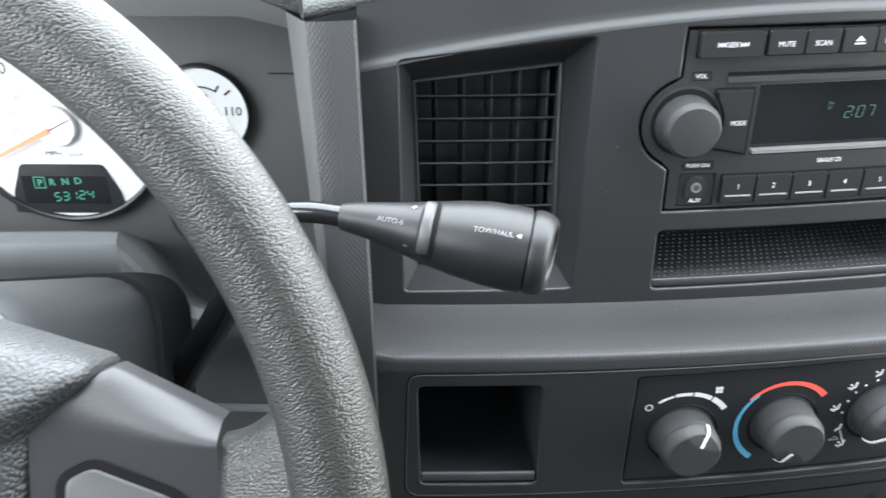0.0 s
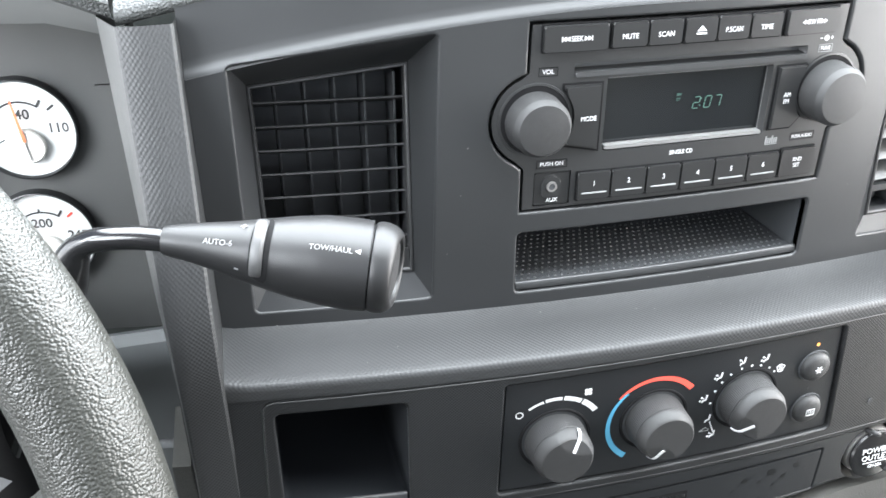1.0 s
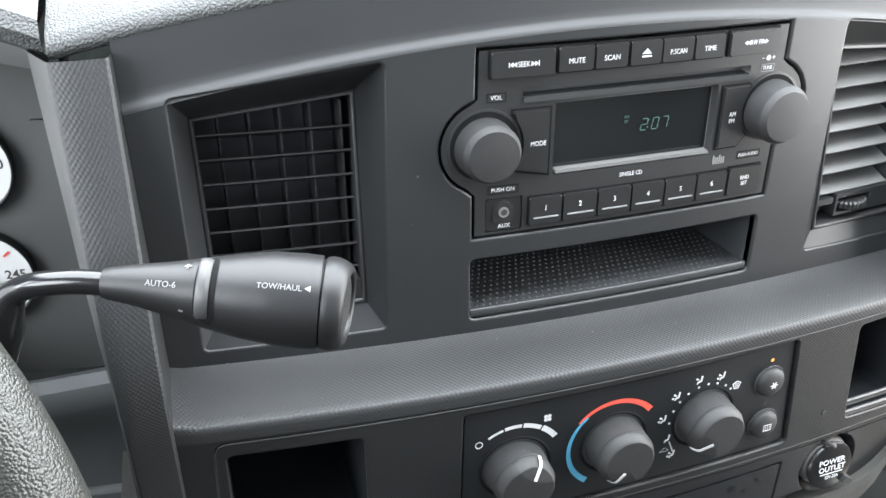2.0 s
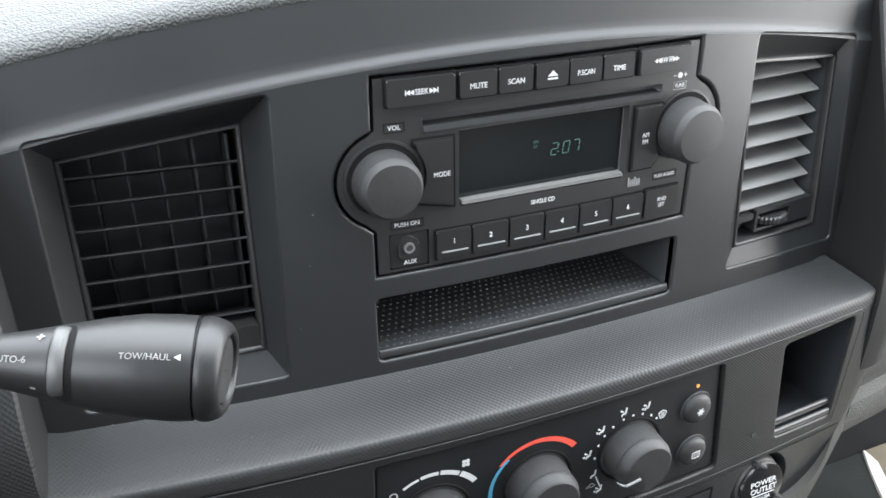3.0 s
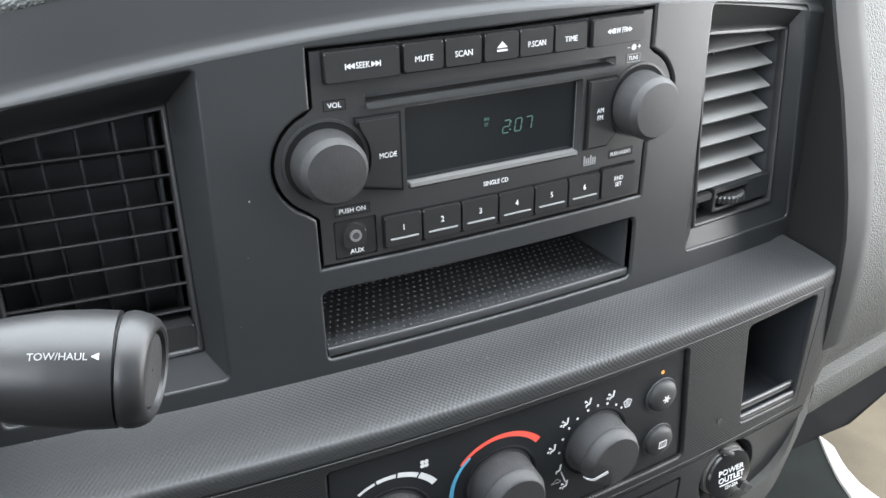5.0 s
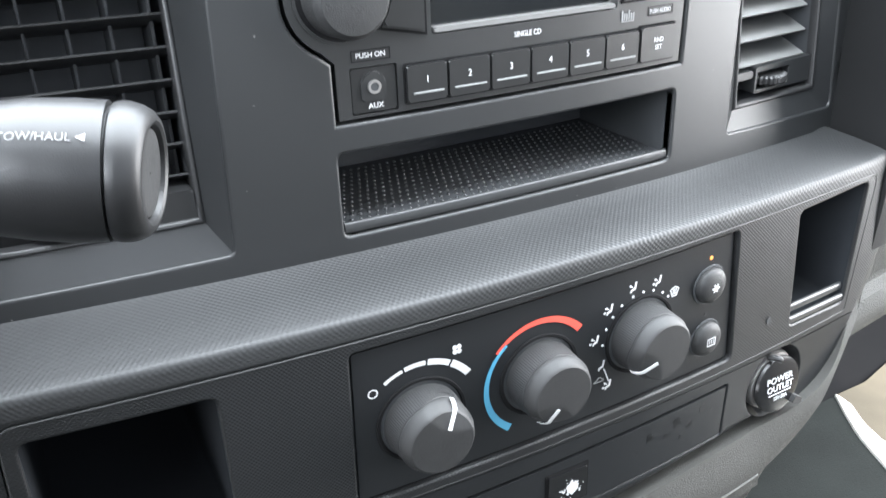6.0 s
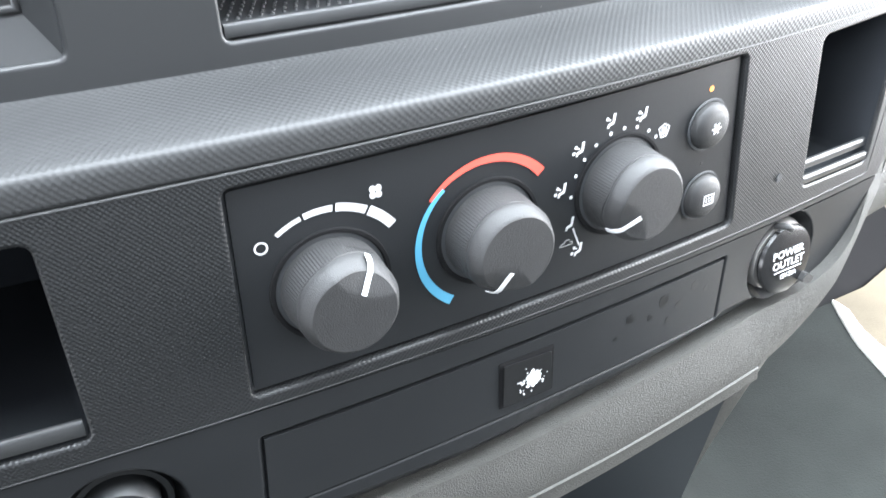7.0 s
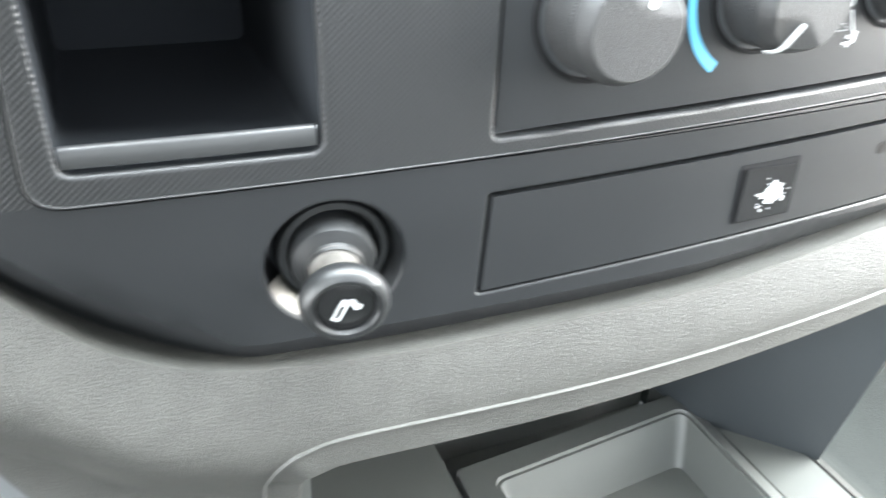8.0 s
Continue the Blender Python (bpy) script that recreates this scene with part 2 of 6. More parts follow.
def plate(outline, holes=(), front=0.0, back=0.006, step=0.012, bevel=0.0008, depth=None, roll=0.0, rolled=99):
    """A plate in the facia's plane with holes through it; depth(x, z) shifts it; the first holes get a rolled edge."""
    edges_in = [dense(h, step * 0.6) for h in holes[:rolled]] if roll else []
    holes = [poly_in(h, -roll) for h in edges_in] + list(holes[len(edges_in):])
    from mathutils.geometry import delaunay_2d_cdt
    loops = [dense(p, step) for p in (outline, *holes)]
    pts, edges = [], []
    for lp in loops:
        s = len(pts)
        pts += [Vector(p) for p in lp]
        edges += [(s + i, s + (i + 1) % len(lp)) for i in range(len(lp))]
    xs, zs = [p[0] for p in outline], [p[1] for p in outline]
    g = step * 1.3
    for i in range(int((max(xs) - min(xs)) / g) + 1):
        for j in range(int((max(zs) - min(zs)) / g) + 1):
            q = (min(xs) + (i + 0.5) * g, min(zs) + (j + 0.5) * g)
            if inside(q, outline) and not any(inside(q, h) for h in holes):
                pts.append(Vector(q))
    vs, _, fs, *_ = delaunay_2d_cdt(pts, edges, [], 0, 1e-7)
    bm = bmesh.new()
    bv = [bm.verts.new((v.x, front + (depth(v.x, v.y) if depth else 0), v.y)) for v in vs]
    for f in fs:
        c = sum((vs[i] for i in f), Vector((0, 0))) / 3
        if inside(c, outline) and not any(inside(c, h) for h in holes):
            bm.faces.new([bv[i] for i in f])
    bmesh.ops.delete(bm, geom=[v for v in bm.verts if not v.link_faces], context="VERTS")
    rim = [e for e in bm.edges if len(e.link_faces) == 1]
    got = bmesh.ops.extrude_edge_only(bm, edges=rim)["geom"]
    for v in got:
        if isinstance(v, bmesh.types.BMVert):
            v.co.y += back - front
    if bevel:
        rim = [e for e in rim if e.is_valid]
        bmesh.ops.bevel(bm, geom=rim, offset=bevel, segments=2, affect="EDGES", clamp_overlap=True)
    shift = depth or (lambda x, z: 0.0)
    for h in edges_in:
        prev = None
        for a in (0, 18, 36, 54, 72, 90, None):
            q = radians(90 if a is None else a)
            y = front + roll * (1 - math.cos(q)) + (0.004 if a is None else 0)
            ring = [bm.verts.new((x, y + shift(x, z), z)) for x, z in poly_in(h, -roll * (1 - math.sin(q)))]
            if prev:
                for i in range(len(ring)):
                    bm.faces.new((prev[i - 1], prev[i], ring[i], ring[i - 1]))
            prev = ring
    return bm


def slab(outline, front, back, bevel=0.0006, segs=2, taper=0.0):
    """A small solid: outline in the facia's plane, between two depths."""
    bm = bmesh.new()
    cx, cz = sum(p[0] for p in outline) / len(outline), sum(p[1] for p in outline) / len(outline)
    f = [bm.verts.new((cx + (x - cx) * (1 - taper), front, cz + (z - cz) * (1 - taper))) for x, z in outline]
    b = [bm.verts.new((x, back, z)) for x, z in outline]
    top = bm.faces.new(f)
    bm.faces.new(b[::-1])
    for i in range(len(f)):
        bm.faces.new((f[i - 1], b[i - 1], b[i], f[i]))
    if bevel:
        bmesh.ops.bevel(bm, geom=list(top.edges), offset=bevel, segments=segs, affect="EDGES", clamp_overlap=True)
    return bm


def rows_mesh(rows, closed=False):
    """A sheet through rows of points (x, y, z) of equal length."""
    bm = bmesh.new()
    g = [[bm.verts.new(p) for p in r] for r in rows]
    for a, b in zip(g, g[1:]):
        k = len(a)
        for j in range(k if closed else k - 1):
            bm.faces.new((a[j], a[(j + 1) % k], b[(j + 1) % k], b[j]))
    return bm


def solid(bm, thick):
    """Gives a sheet a thickness."""
    bmesh.ops.recalc_face_normals(bm, faces=bm.faces)
    bmesh.ops.solidify(bm, geom=list(bm.faces), thickness=thick)
    return bm


def lathe(profile, centre, axis=(0, -1, 0), n=40, side=None, flute=None):
    """A turned solid: profile of (radius, distance along axis). flute(i, j): factor on the radius."""
    axis = Vector(axis).normalized()
    u = Vector(side).normalized() if side else axis.orthogonal().normalized()
    w = axis.cross(u)
    c = Vector(centre)
    bm = bmesh.new()
    rings = []
    for j, (r, s) in enumerate(profile):
        if r < 1e-6:
            rings.append([bm.verts.new(c + axis * s)])
        else:
            rings.append([bm.verts.new(c + axis * s + (u * math.cos(2 * math.pi * i / n) + w * math.sin(2 * math.pi * i / n)) * r * (flute(i, j) if flute else 1)) for i in range(n)])
    for a, b in zip(rings, rings[1:]):
        for i in range(n):
            k = (i + 1) % n
            if len(a) == 1:
                bm.faces.new((a[0], b[i], b[k]))
            elif len(b) == 1:
                bm.faces.new((a[i], b[0], a[k]))
            else:
                bm.faces.new((a[i], b[i], b[k], a[k]))
    return bm


def tube(points, radii, n=20, caps=True):
    """A round bar along points."""
    pts = [Vector(p) for p in points]
    bm = bmesh.new()
    rings = []
    ref = Vector((0, 0, 1))
    for i, p in enumerate(pts):
        d = (pts[min(i + 1, len(pts) - 1)] - pts[max(i - 1, 0)]).normalized()
        u = d.cross(ref)
        u = u.normalized() if u.length > 0.05 else d.orthogonal().normalized()
        w = u.cross(d)
        r = radii[i] if isinstance(radii, (list, tuple)) else radii
        rings.append([bm.verts.new(p + (u * math.cos(2 * math.pi * k / n) + w * math.sin(2 * math.pi * k / n)) * r) for k in range(n)])
    for a, b in zip(rings, rings[1:]):
        for k in range(n):
            bm.faces.new((a[k], a[(k + 1) % n], b[(k + 1) % n], b[k]))
    if caps:
        bm.faces.new(rings[0][::-1])
        bm.faces.new(rings[-1])
    return bm


def smooth_path(points, k=6):
    """Points on a smooth curve through points."""
    p = [Vector(q) for q in points]
    out = []
    for i in range(len(p) - 1):
        a, b, c, d = p[max(i - 1, 0)], p[i], p[i + 1], p[min(i + 2, len(p) - 1)]
        for j in range(k):
            t = j / k
            out.append(0.5 * ((2 * b) + (c - a) * t + (2 * a - 5 * b + 4 * c - d) * t * t + (3 * b - a - 3 * c + d) * t ** 3))
    return out + [p[-1]]


def join(*bms):
    """One mesh of several pieces of the same part."""
    me = bpy.data.meshes.new("tmp")
    out = bmesh.new()
    for b in bms:
        b.to_mesh(me)
        out.from_mesh(me)
        b.free()
    bpy.data.meshes.remove(me)
    return out


def words(text, x, z, size, front, thick=0.0002, bold=0.0, wide=1.0, turn=0.0, spacing=1.0):
    """Lettering in the facia's plane, centred at x, z, with its face at front."""
    cu = bpy.data.curves.new("lettering", "FONT")
    cu.body, cu.size, cu.align_x, cu.align_y = text, size, "CENTER", "CENTER"
    cu.extrude, cu.offset, cu.resolution_u, cu.space_character = thick / 2, bold * size, 3, spacing
    ob = bpy.data.objects.new("lettering", cu)
    scene.collection.objects.link(ob)
    bpy.context.view_layer.update()
    me = bpy.data.meshes.new_from_object(ob.evaluated_get(bpy.context.evaluated_depsgraph_get()))
    bm = bmesh.new()
    bm.from_mesh(me)
    bpy.data.objects.remove(ob)
    bpy.data.curves.remove(cu)
    bpy.data.meshes.remove(me)
    zs = [v.co.y for v in bm.verts]
    mid = (max(zs) + min(zs)) / 2 if zs else 0
    c, s = math.cos(turn), math.sin(turn)
    for v in bm.verts:
        a, b = v.co.x * wide, v.co.y - mid
        v.co = (x + a * c - b * s, front - v.co.z, z + a * s + b * c)
    return bm


def flat(poly, front, thick=0.0002):
    return slab(poly, front - thick, front, 0)


def arc_band(x, z, r0, r1, a0, a1, front, w0=None, n=24, thick=0.0002):
    """A printed band round a knob, from angle a0 to a1 in degrees; w0: its width at the start."""
    o, i = [], []
    for k in range(n + 1):
        t = k / n
        a = radians(a0 + (a1 - a0) * t)
        w = (r1 - r0) if w0 is None else w0 + (r1 - r0 - w0) * t
        m = (r0 + r1) / 2
        o.append((x + (m + w / 2) * math.cos(a), z + (m + w / 2) * math.sin(a)))
        i.append((x + (m - w / 2) * math.cos(a), z + (m - w / 2) * math.sin(a)))
    bm = bmesh.new()
    vo, vi = [bm.verts.new((p[0], front - thick, p[1])) for p in o], [bm.verts.new((p[0], front - thick, p[1])) for p in i]
    for k in range(n):
        bm.faces.new((vo[k], vo[k + 1], vi[k + 1], vi[k]))
    return bm


def poly_in(poly, d):
    """The outline drawn in by d."""
    n = len(poly)
    area = sum(poly[i - 1][0] * poly[i][1] - poly[i][0] * poly[i - 1][1] for i in range(n))
    out = []
    for i in range(n):
        p, a, c = Vector(poly[i]), Vector(poly[i - 1]), Vector(poly[(i + 1) % n])
        u, w = (p - a).normalized(), (c - p).normalized()
        s = 1 if area > 0 else -1
        n0, n1 = Vector((-u.y, u.x)) * s, Vector((-w.y, w.x)) * s
        m = (n0 + n1)
        m = m / max(0.35, m.dot(n0)) if m.length > 1e-6 else n0
        out.append((p.x + m.x * d, p.y + m.y * d))
    return out


def frame_bars(x0, z0, x1, z1, front, t=0.00025):
    return join(flat(rect(x0, z0, x1, z0 + t), front), flat(rect(x0, z1 - t, x1, z1), front), flat(rect(x0, z0, x0 + t, z1), front), flat(rect(x1 - t, z0, x1, z1), front))


def loft(outer, inner, y0, y1):
    """A sloped ring from one outline to another with as many points; y0, y1: depths or functions of (x, z)."""
    n = len(outer)
    bm = bmesh.new()
    f = lambda y, p: y(*p) if callable(y) else y
    a = [bm.verts.new((p[0], f(y0, p), p[1])) for p in outer]
    b = [bm.verts.new((p[0], f(y1, p), p[1])) for p in inner]
    for i in range(n):
        bm.faces.new((a[i - 1], a[i], b[i], b[i - 1]))
    return bm


# ---- the dash ----
def top_z(x):
    return 0.929 - 0.45 * min(abs(x), 0.27) ** 2


VENT_L = [(-0.2185, 0.764), (-0.127, 0.765), (-0.1225, 0.904), (-0.2175, 0.893)]
VENT_R = [(0.1346, 0.768), (0.2240, 0.766), (0.2080, 0.896), (0.1330, 0.905)]
TRAY = rect(-0.0815, 0.7625, 0.0930, 0.7985, 0.003)


def radio_outline(grow=0.0):
    g = grow
    pts = [(-0.0800 - g, 0.8110 - g), (0.0945 + g, 0.8115 - g), (0.0950 + g, 0.8400)]
    pts += [(0.0862 + (0.0240 + g) * math.cos(radians(a)), 0.8640 + (0.0240 + g) * math.sin(radians(a))) for a in range(-55, 66, 10)]
    pts += [(0.0935 + g, 0.8880), (0.0935 + g, 0.9070 + g), (-0.0785 - g, 0.9065 + g), (-0.0790 - g, 0.8830)]
    pts += [(-0.0735 + (0.0236 + g) * math.cos(radians(a)), 0.8590 + (0.0236 + g) * math.sin(radians(a))) for a in range(112, 252, 10)]
    pts += [(-0.0800 - g, 0.8340)]
    return pts


def build_upper_bezel(dash):
    n = 34
    top = [(-0.2365 + 0.4645 * i / n) for i in range(n + 1)]
    outline = [(-0.2365, 0.7510), (0.2290, 0.7495)] + [(x, top_z(x) - 0.016) for x in reversed(top)]
    bm = plate(outline, [rpoly(VENT_L, 0.003), rpoly(VENT_R, 0.003), TRAY, radio_outline(0.0009)], 0.0, 0.012, 0.010, 0.0006, roll=0.0014)
    part("bezel_face", bm, M["bezel"], dash, "satin black centre bezel with openings for vents, radio and tray", sharp=22)
    # rounded ledge along the top, then a riser up to the pad
    ledge = ((0.0003, -0.0162), (0.0008, -0.0148), (0.0019, -0.0137), (0.0033, -0.0128), (0.0043, -0.0112), (0.0048, -0.0080), (0.0054, 0.0010), (0.0064, 0.0160))
    rows = [[(x, y, top_z(x) + dz) for y, dz in ledge] for x in top]
    part("bezel_top_roll", rows_mesh(rows), M["roll"], dash, "smooth black ledge and riser below the dash pad", sharp=60)


def build_surround(dash):
    # textured pillar between the cluster and the bezel
    zs = [0.914, 0.880, 0.848, 0.820, 0.791, 0.765, 0.745, 0.700, 0.655, 0.620]
    inner_y = [-0.005, -0.016, -0.026, -0.036, -0.044, -0.047, -0.046, -0.043, -0.042, -0.040]
    rows, side = [], []
    for z, y in zip(zs, inner_y):
        t = (0.914 - z) / 0.16
        ridge = -0.2600 + 0.004 * min(1, t)
        rows.append([(-0.2365, 0.012, z), (-0.2372, y + 0.0015, z), (-0.2385, y, z), (-0.2500, y - 0.0025, z), (ridge, y - 0.003, z), (ridge - 0.0012, y - 0.0022, z)])
        side.append([(ridge - 0.0012, y - 0.0022, z), (ridge - 0.0022, y - 0.0008, z), (-0.2710 + 0.010 * min(1.1, t), y + 0.020, z), (-0.2735 + 0.010 * min(1.1, t), 0.115, z), (-0.2830, 0.116, z)])
    part("pillar_side", rows_mesh(side), M["hood"], dash, "smooth grey side of the pillar")
    part("left_pillar", rows_mesh(rows), M["hatch_bold"], dash, "cross-hatched black plastic pillar beside the instrument cluster")
    # textured strip on the passenger side
    zs = [0.914, 0.880, 0.850, 0.820, 0.795, 0.770, 0.745, 0.715, 0.690]
    ys = [-0.003, -0.014, -0.025, -0.034, -0.040, -0.044, -0.045, -0.044, -0.042]
    rows = []
    for i, (z, y) in enumerate(zip(zs, ys)):
        xin = 0.2190 + 0.004 * max(0, (0.82 - z)) / 0.1
        rows.append([(0.2290, 0.012, z), (xin + 0.0008, y + 0.0015, z), (xin + 0.0022, y, z), (0.2380, y - 0.001, z), (0.2470, y - 0.0004, z), (0.2490, y + 0.0012, z), (0.2500, y + 0.004, z), (0.2510, 0.05, z)])
    part("right_strip", rows_mesh(rows), M["strip"], dash, "matt black side strip next to the passenger dash")


FACIA = [(-0.2590, 0.7470), (-0.2590, 0.660), (-0.2480, 0.6450), (-0.2365, 0.6275), (-0.2135, 0.6055), (-0.1830, 0.5935), (-0.1400, 0.5905), (-0.0920, 0.5905), (-0.0190, 0.5915),
         (0.0440, 0.5965), (0.1150, 0.6030), (0.1750, 0.6105), (0.2020, 0.6250), (0.2190, 0.6520), (0.2300, 0.6850), (0.2440, 0.7150), (0.2440, 0.7470)]
FOOT = [(p.x, p.y) for p in smooth_path([(x, z, 0) for x, z in FACIA[2:14]], 4)]
CUB_L = rect(-0.2158, 0.6613, -0.1500, 0.7300, 0.004)
CUB_R = rpoly([(0.1555, 0.6655), (0.2045, 0.6640), (0.2080, 0.7370), (0.1490, 0.7350)], 0.004)
HEATER = rpoly([(-0.1015, 0.6590), (0.1085, 0.6620), (0.1025, 0.7370), (-0.0995, 0.7335)], 0.003)
ASH = rpoly([(-0.1040, 0.6065), (0.1085, 0.6130), (0.1095, 0.6455), (-0.1015, 0.6415)], 0.0012)


INSERT = rpoly([(-0.2255, 0.6520), (0.2090, 0.6562), (0.2170, 0.7415), (-0.2215, 0.7385)], [0.010, 0.004, 0.008, 0.008], 5)


def build_lower_facia(dash):
    low = lambda x: 0.5915 + 0.0145 * max(0.0, min(1.0, (x + 0.02) / 0.165)) + 0.9 * max(0.0, -0.175 - x) ** 1.12
    tuck = lambda x, z: 0.75 * max(0.0, low(x) + 0.0095 - z) if x < 0.16 else 0.0
    part("facia_foot", plate([(-0.2540, 0.6535)] + FOOT, [ASH, circle(-0.1485, 0.6255, 0.0204), circle(0.1500, 0.6310, 0.0225), INSERT], -0.0420, -0.028, 0.0055, 0, tuck, 0.0012, 3), M["plain"], dash, "fine-grained black foot of the facia", sharp=22)
    part("facia_frame", plate([(-0.2590, 0.7470), (-0.2590, 0.6535), (0.2190, 0.6530), (0.2300, 0.6850), (0.2440, 0.7150), (0.2440, 0.7470)], [INSERT], -0.0421, -0.028, 0.011, 0.0010), M["hatch"], dash, "cross-hatched black facia frame", sharp=18)
    part("facia_insert", plate(poly_in(INSERT, 0.0008), [CUB_L, CUB_R, HEATER], -0.0424, -0.028, 0.011, 0.0005, roll=0.0013), M["hatch"], dash, "cross-hatched black facia insert with pockets and controls", sharp=22)
    seam = dense(INSERT, 0.006)
    part("insert_edge", rows_mesh([[(x, y, z) for x, z in poly_in(seam, d)] for d, y in ((0.0006, -0.0400), (0.0006, -0.0423), (0.0008, -0.04255), (0.0010, -0.04265), (0.0012, -0.04255), (0.0014, -0.0422))], True), M["seam"], dash, "raised edge of the facia insert")
    # shelf between the bezel and the facia
    n, rows = 40, []
    for i in range(n + 1):
        x = -0.2375 + 0.4600 * i / n
        e = max(0.0, (abs(x + 0.0075) - 0.218) / 0.012)
        up = 0.0022 * min(1, e) ** 2
        rows.append([(x, 0.0015, 0.7552 - 0.006 * x), (x, -0.0010, 0.7536 - 0.006 * x + up), (x, -0.020, 0.7517 - 0.003 * x + up), (x, -0.036, 0.7496 + up), (x, -0.0402, 0.7487 + up), (x, -0.0414, 0.7481 + up), (x, -0.0421, 0.7470 + up), (x, -0.0425, 0.7450 + up * 0.5), (x, -0.0424, 0.7400)])
    part("shelf", rows_mesh(rows), M["hatch_shelf"], dash, "cross-hatched black shelf below the radio")


def build_dash_pad(dash):
    n, rows = 60, []
    for i in range(n + 1):
        x = -0.2620 + 0.95 * i / n
        z = top_z(x) + 0.006
        rows.append([(x, 0.05, z + 0.004), (x, 0.012, z + 0.006), (x, 0.0075, z + 0.0072), (x, 0.0060, z + 0.0090), (x, 0.0056, z + 0.0112), (x, 0.0066, z + 0.0136), (x, 0.0105, z + 0.0170), (x, 0.05, z + 0.030), (x, 0.15, z + 0.045), (x, 0.50, z + 0.055)])
    part("top_pad", rows_mesh(rows), M["pad"], dash, "grey leather-grained dash top pad")
    # cluster hood on the driver's side, with a smooth band under it
    rows, band = [], []
    for i in range(25):
        x = -0.2640 - 0.38 * i / 24
        t = (x + 0.45) / 0.186
        z = min(0.9100 + 0.040 * (1 - t * t), 0.930)
        low = min(0.9000 + 0.025 * (1 - t * t), 0.908)
        rows.append([(x, 0.024, z - 0.001), (x, 0.014, z + 0.003), (x, 0.010, z + 0.010), (x, 0.014, z + 0.017), (x, 0.03, z + 0.022), (x, 0.15, z + 0.04), (x, 0.5, z + 0.06)])
        band.append([(x, 0.022, z), (x, 0.024, (z + low) / 2), (x, 0.028, low + 0.001), (x, 0.033, low), (x, 0.06, low + 0.002), (x, 0.118, low + 0.004)])
    part("cluster_hood", rows_mesh(rows), M["pad"], dash, "grey leather-grained hood over the instruments")
    part("hood_band", rows_mesh(band), M["hood_face"], dash, "smooth grey band under the instrument hood")
    # passenger side
    prof = [(0.014, 0.95), (0.006, 0.925), (-0.004, 0.89), (-0.016, 0.85), (-0.025, 0.82), (-0.031, 0.795), (-0.035, 0.77), (-0.036, 0.745), (-0.034, 0.715), (-0.028, 0.69), (-0.017, 0.66), (-0.007, 0.640), (-0.002, 0.631), (0.003, 0.623), (0.003, 0.618), (-0.004, 0.613), (-0.006, 0.602), (0.000, 0.584), (0.010, 0.568), (0.032, 0.558), (0.12, 0.555)]
    rows = [[(0.2508 + 0.4527 * i / 16, y - 0.002, z) for y, z in prof] for i in range(17)]
    part("passenger_panel", rows_mesh(rows), M["passenger"], dash, "grey leather-grained passenger dash panel")


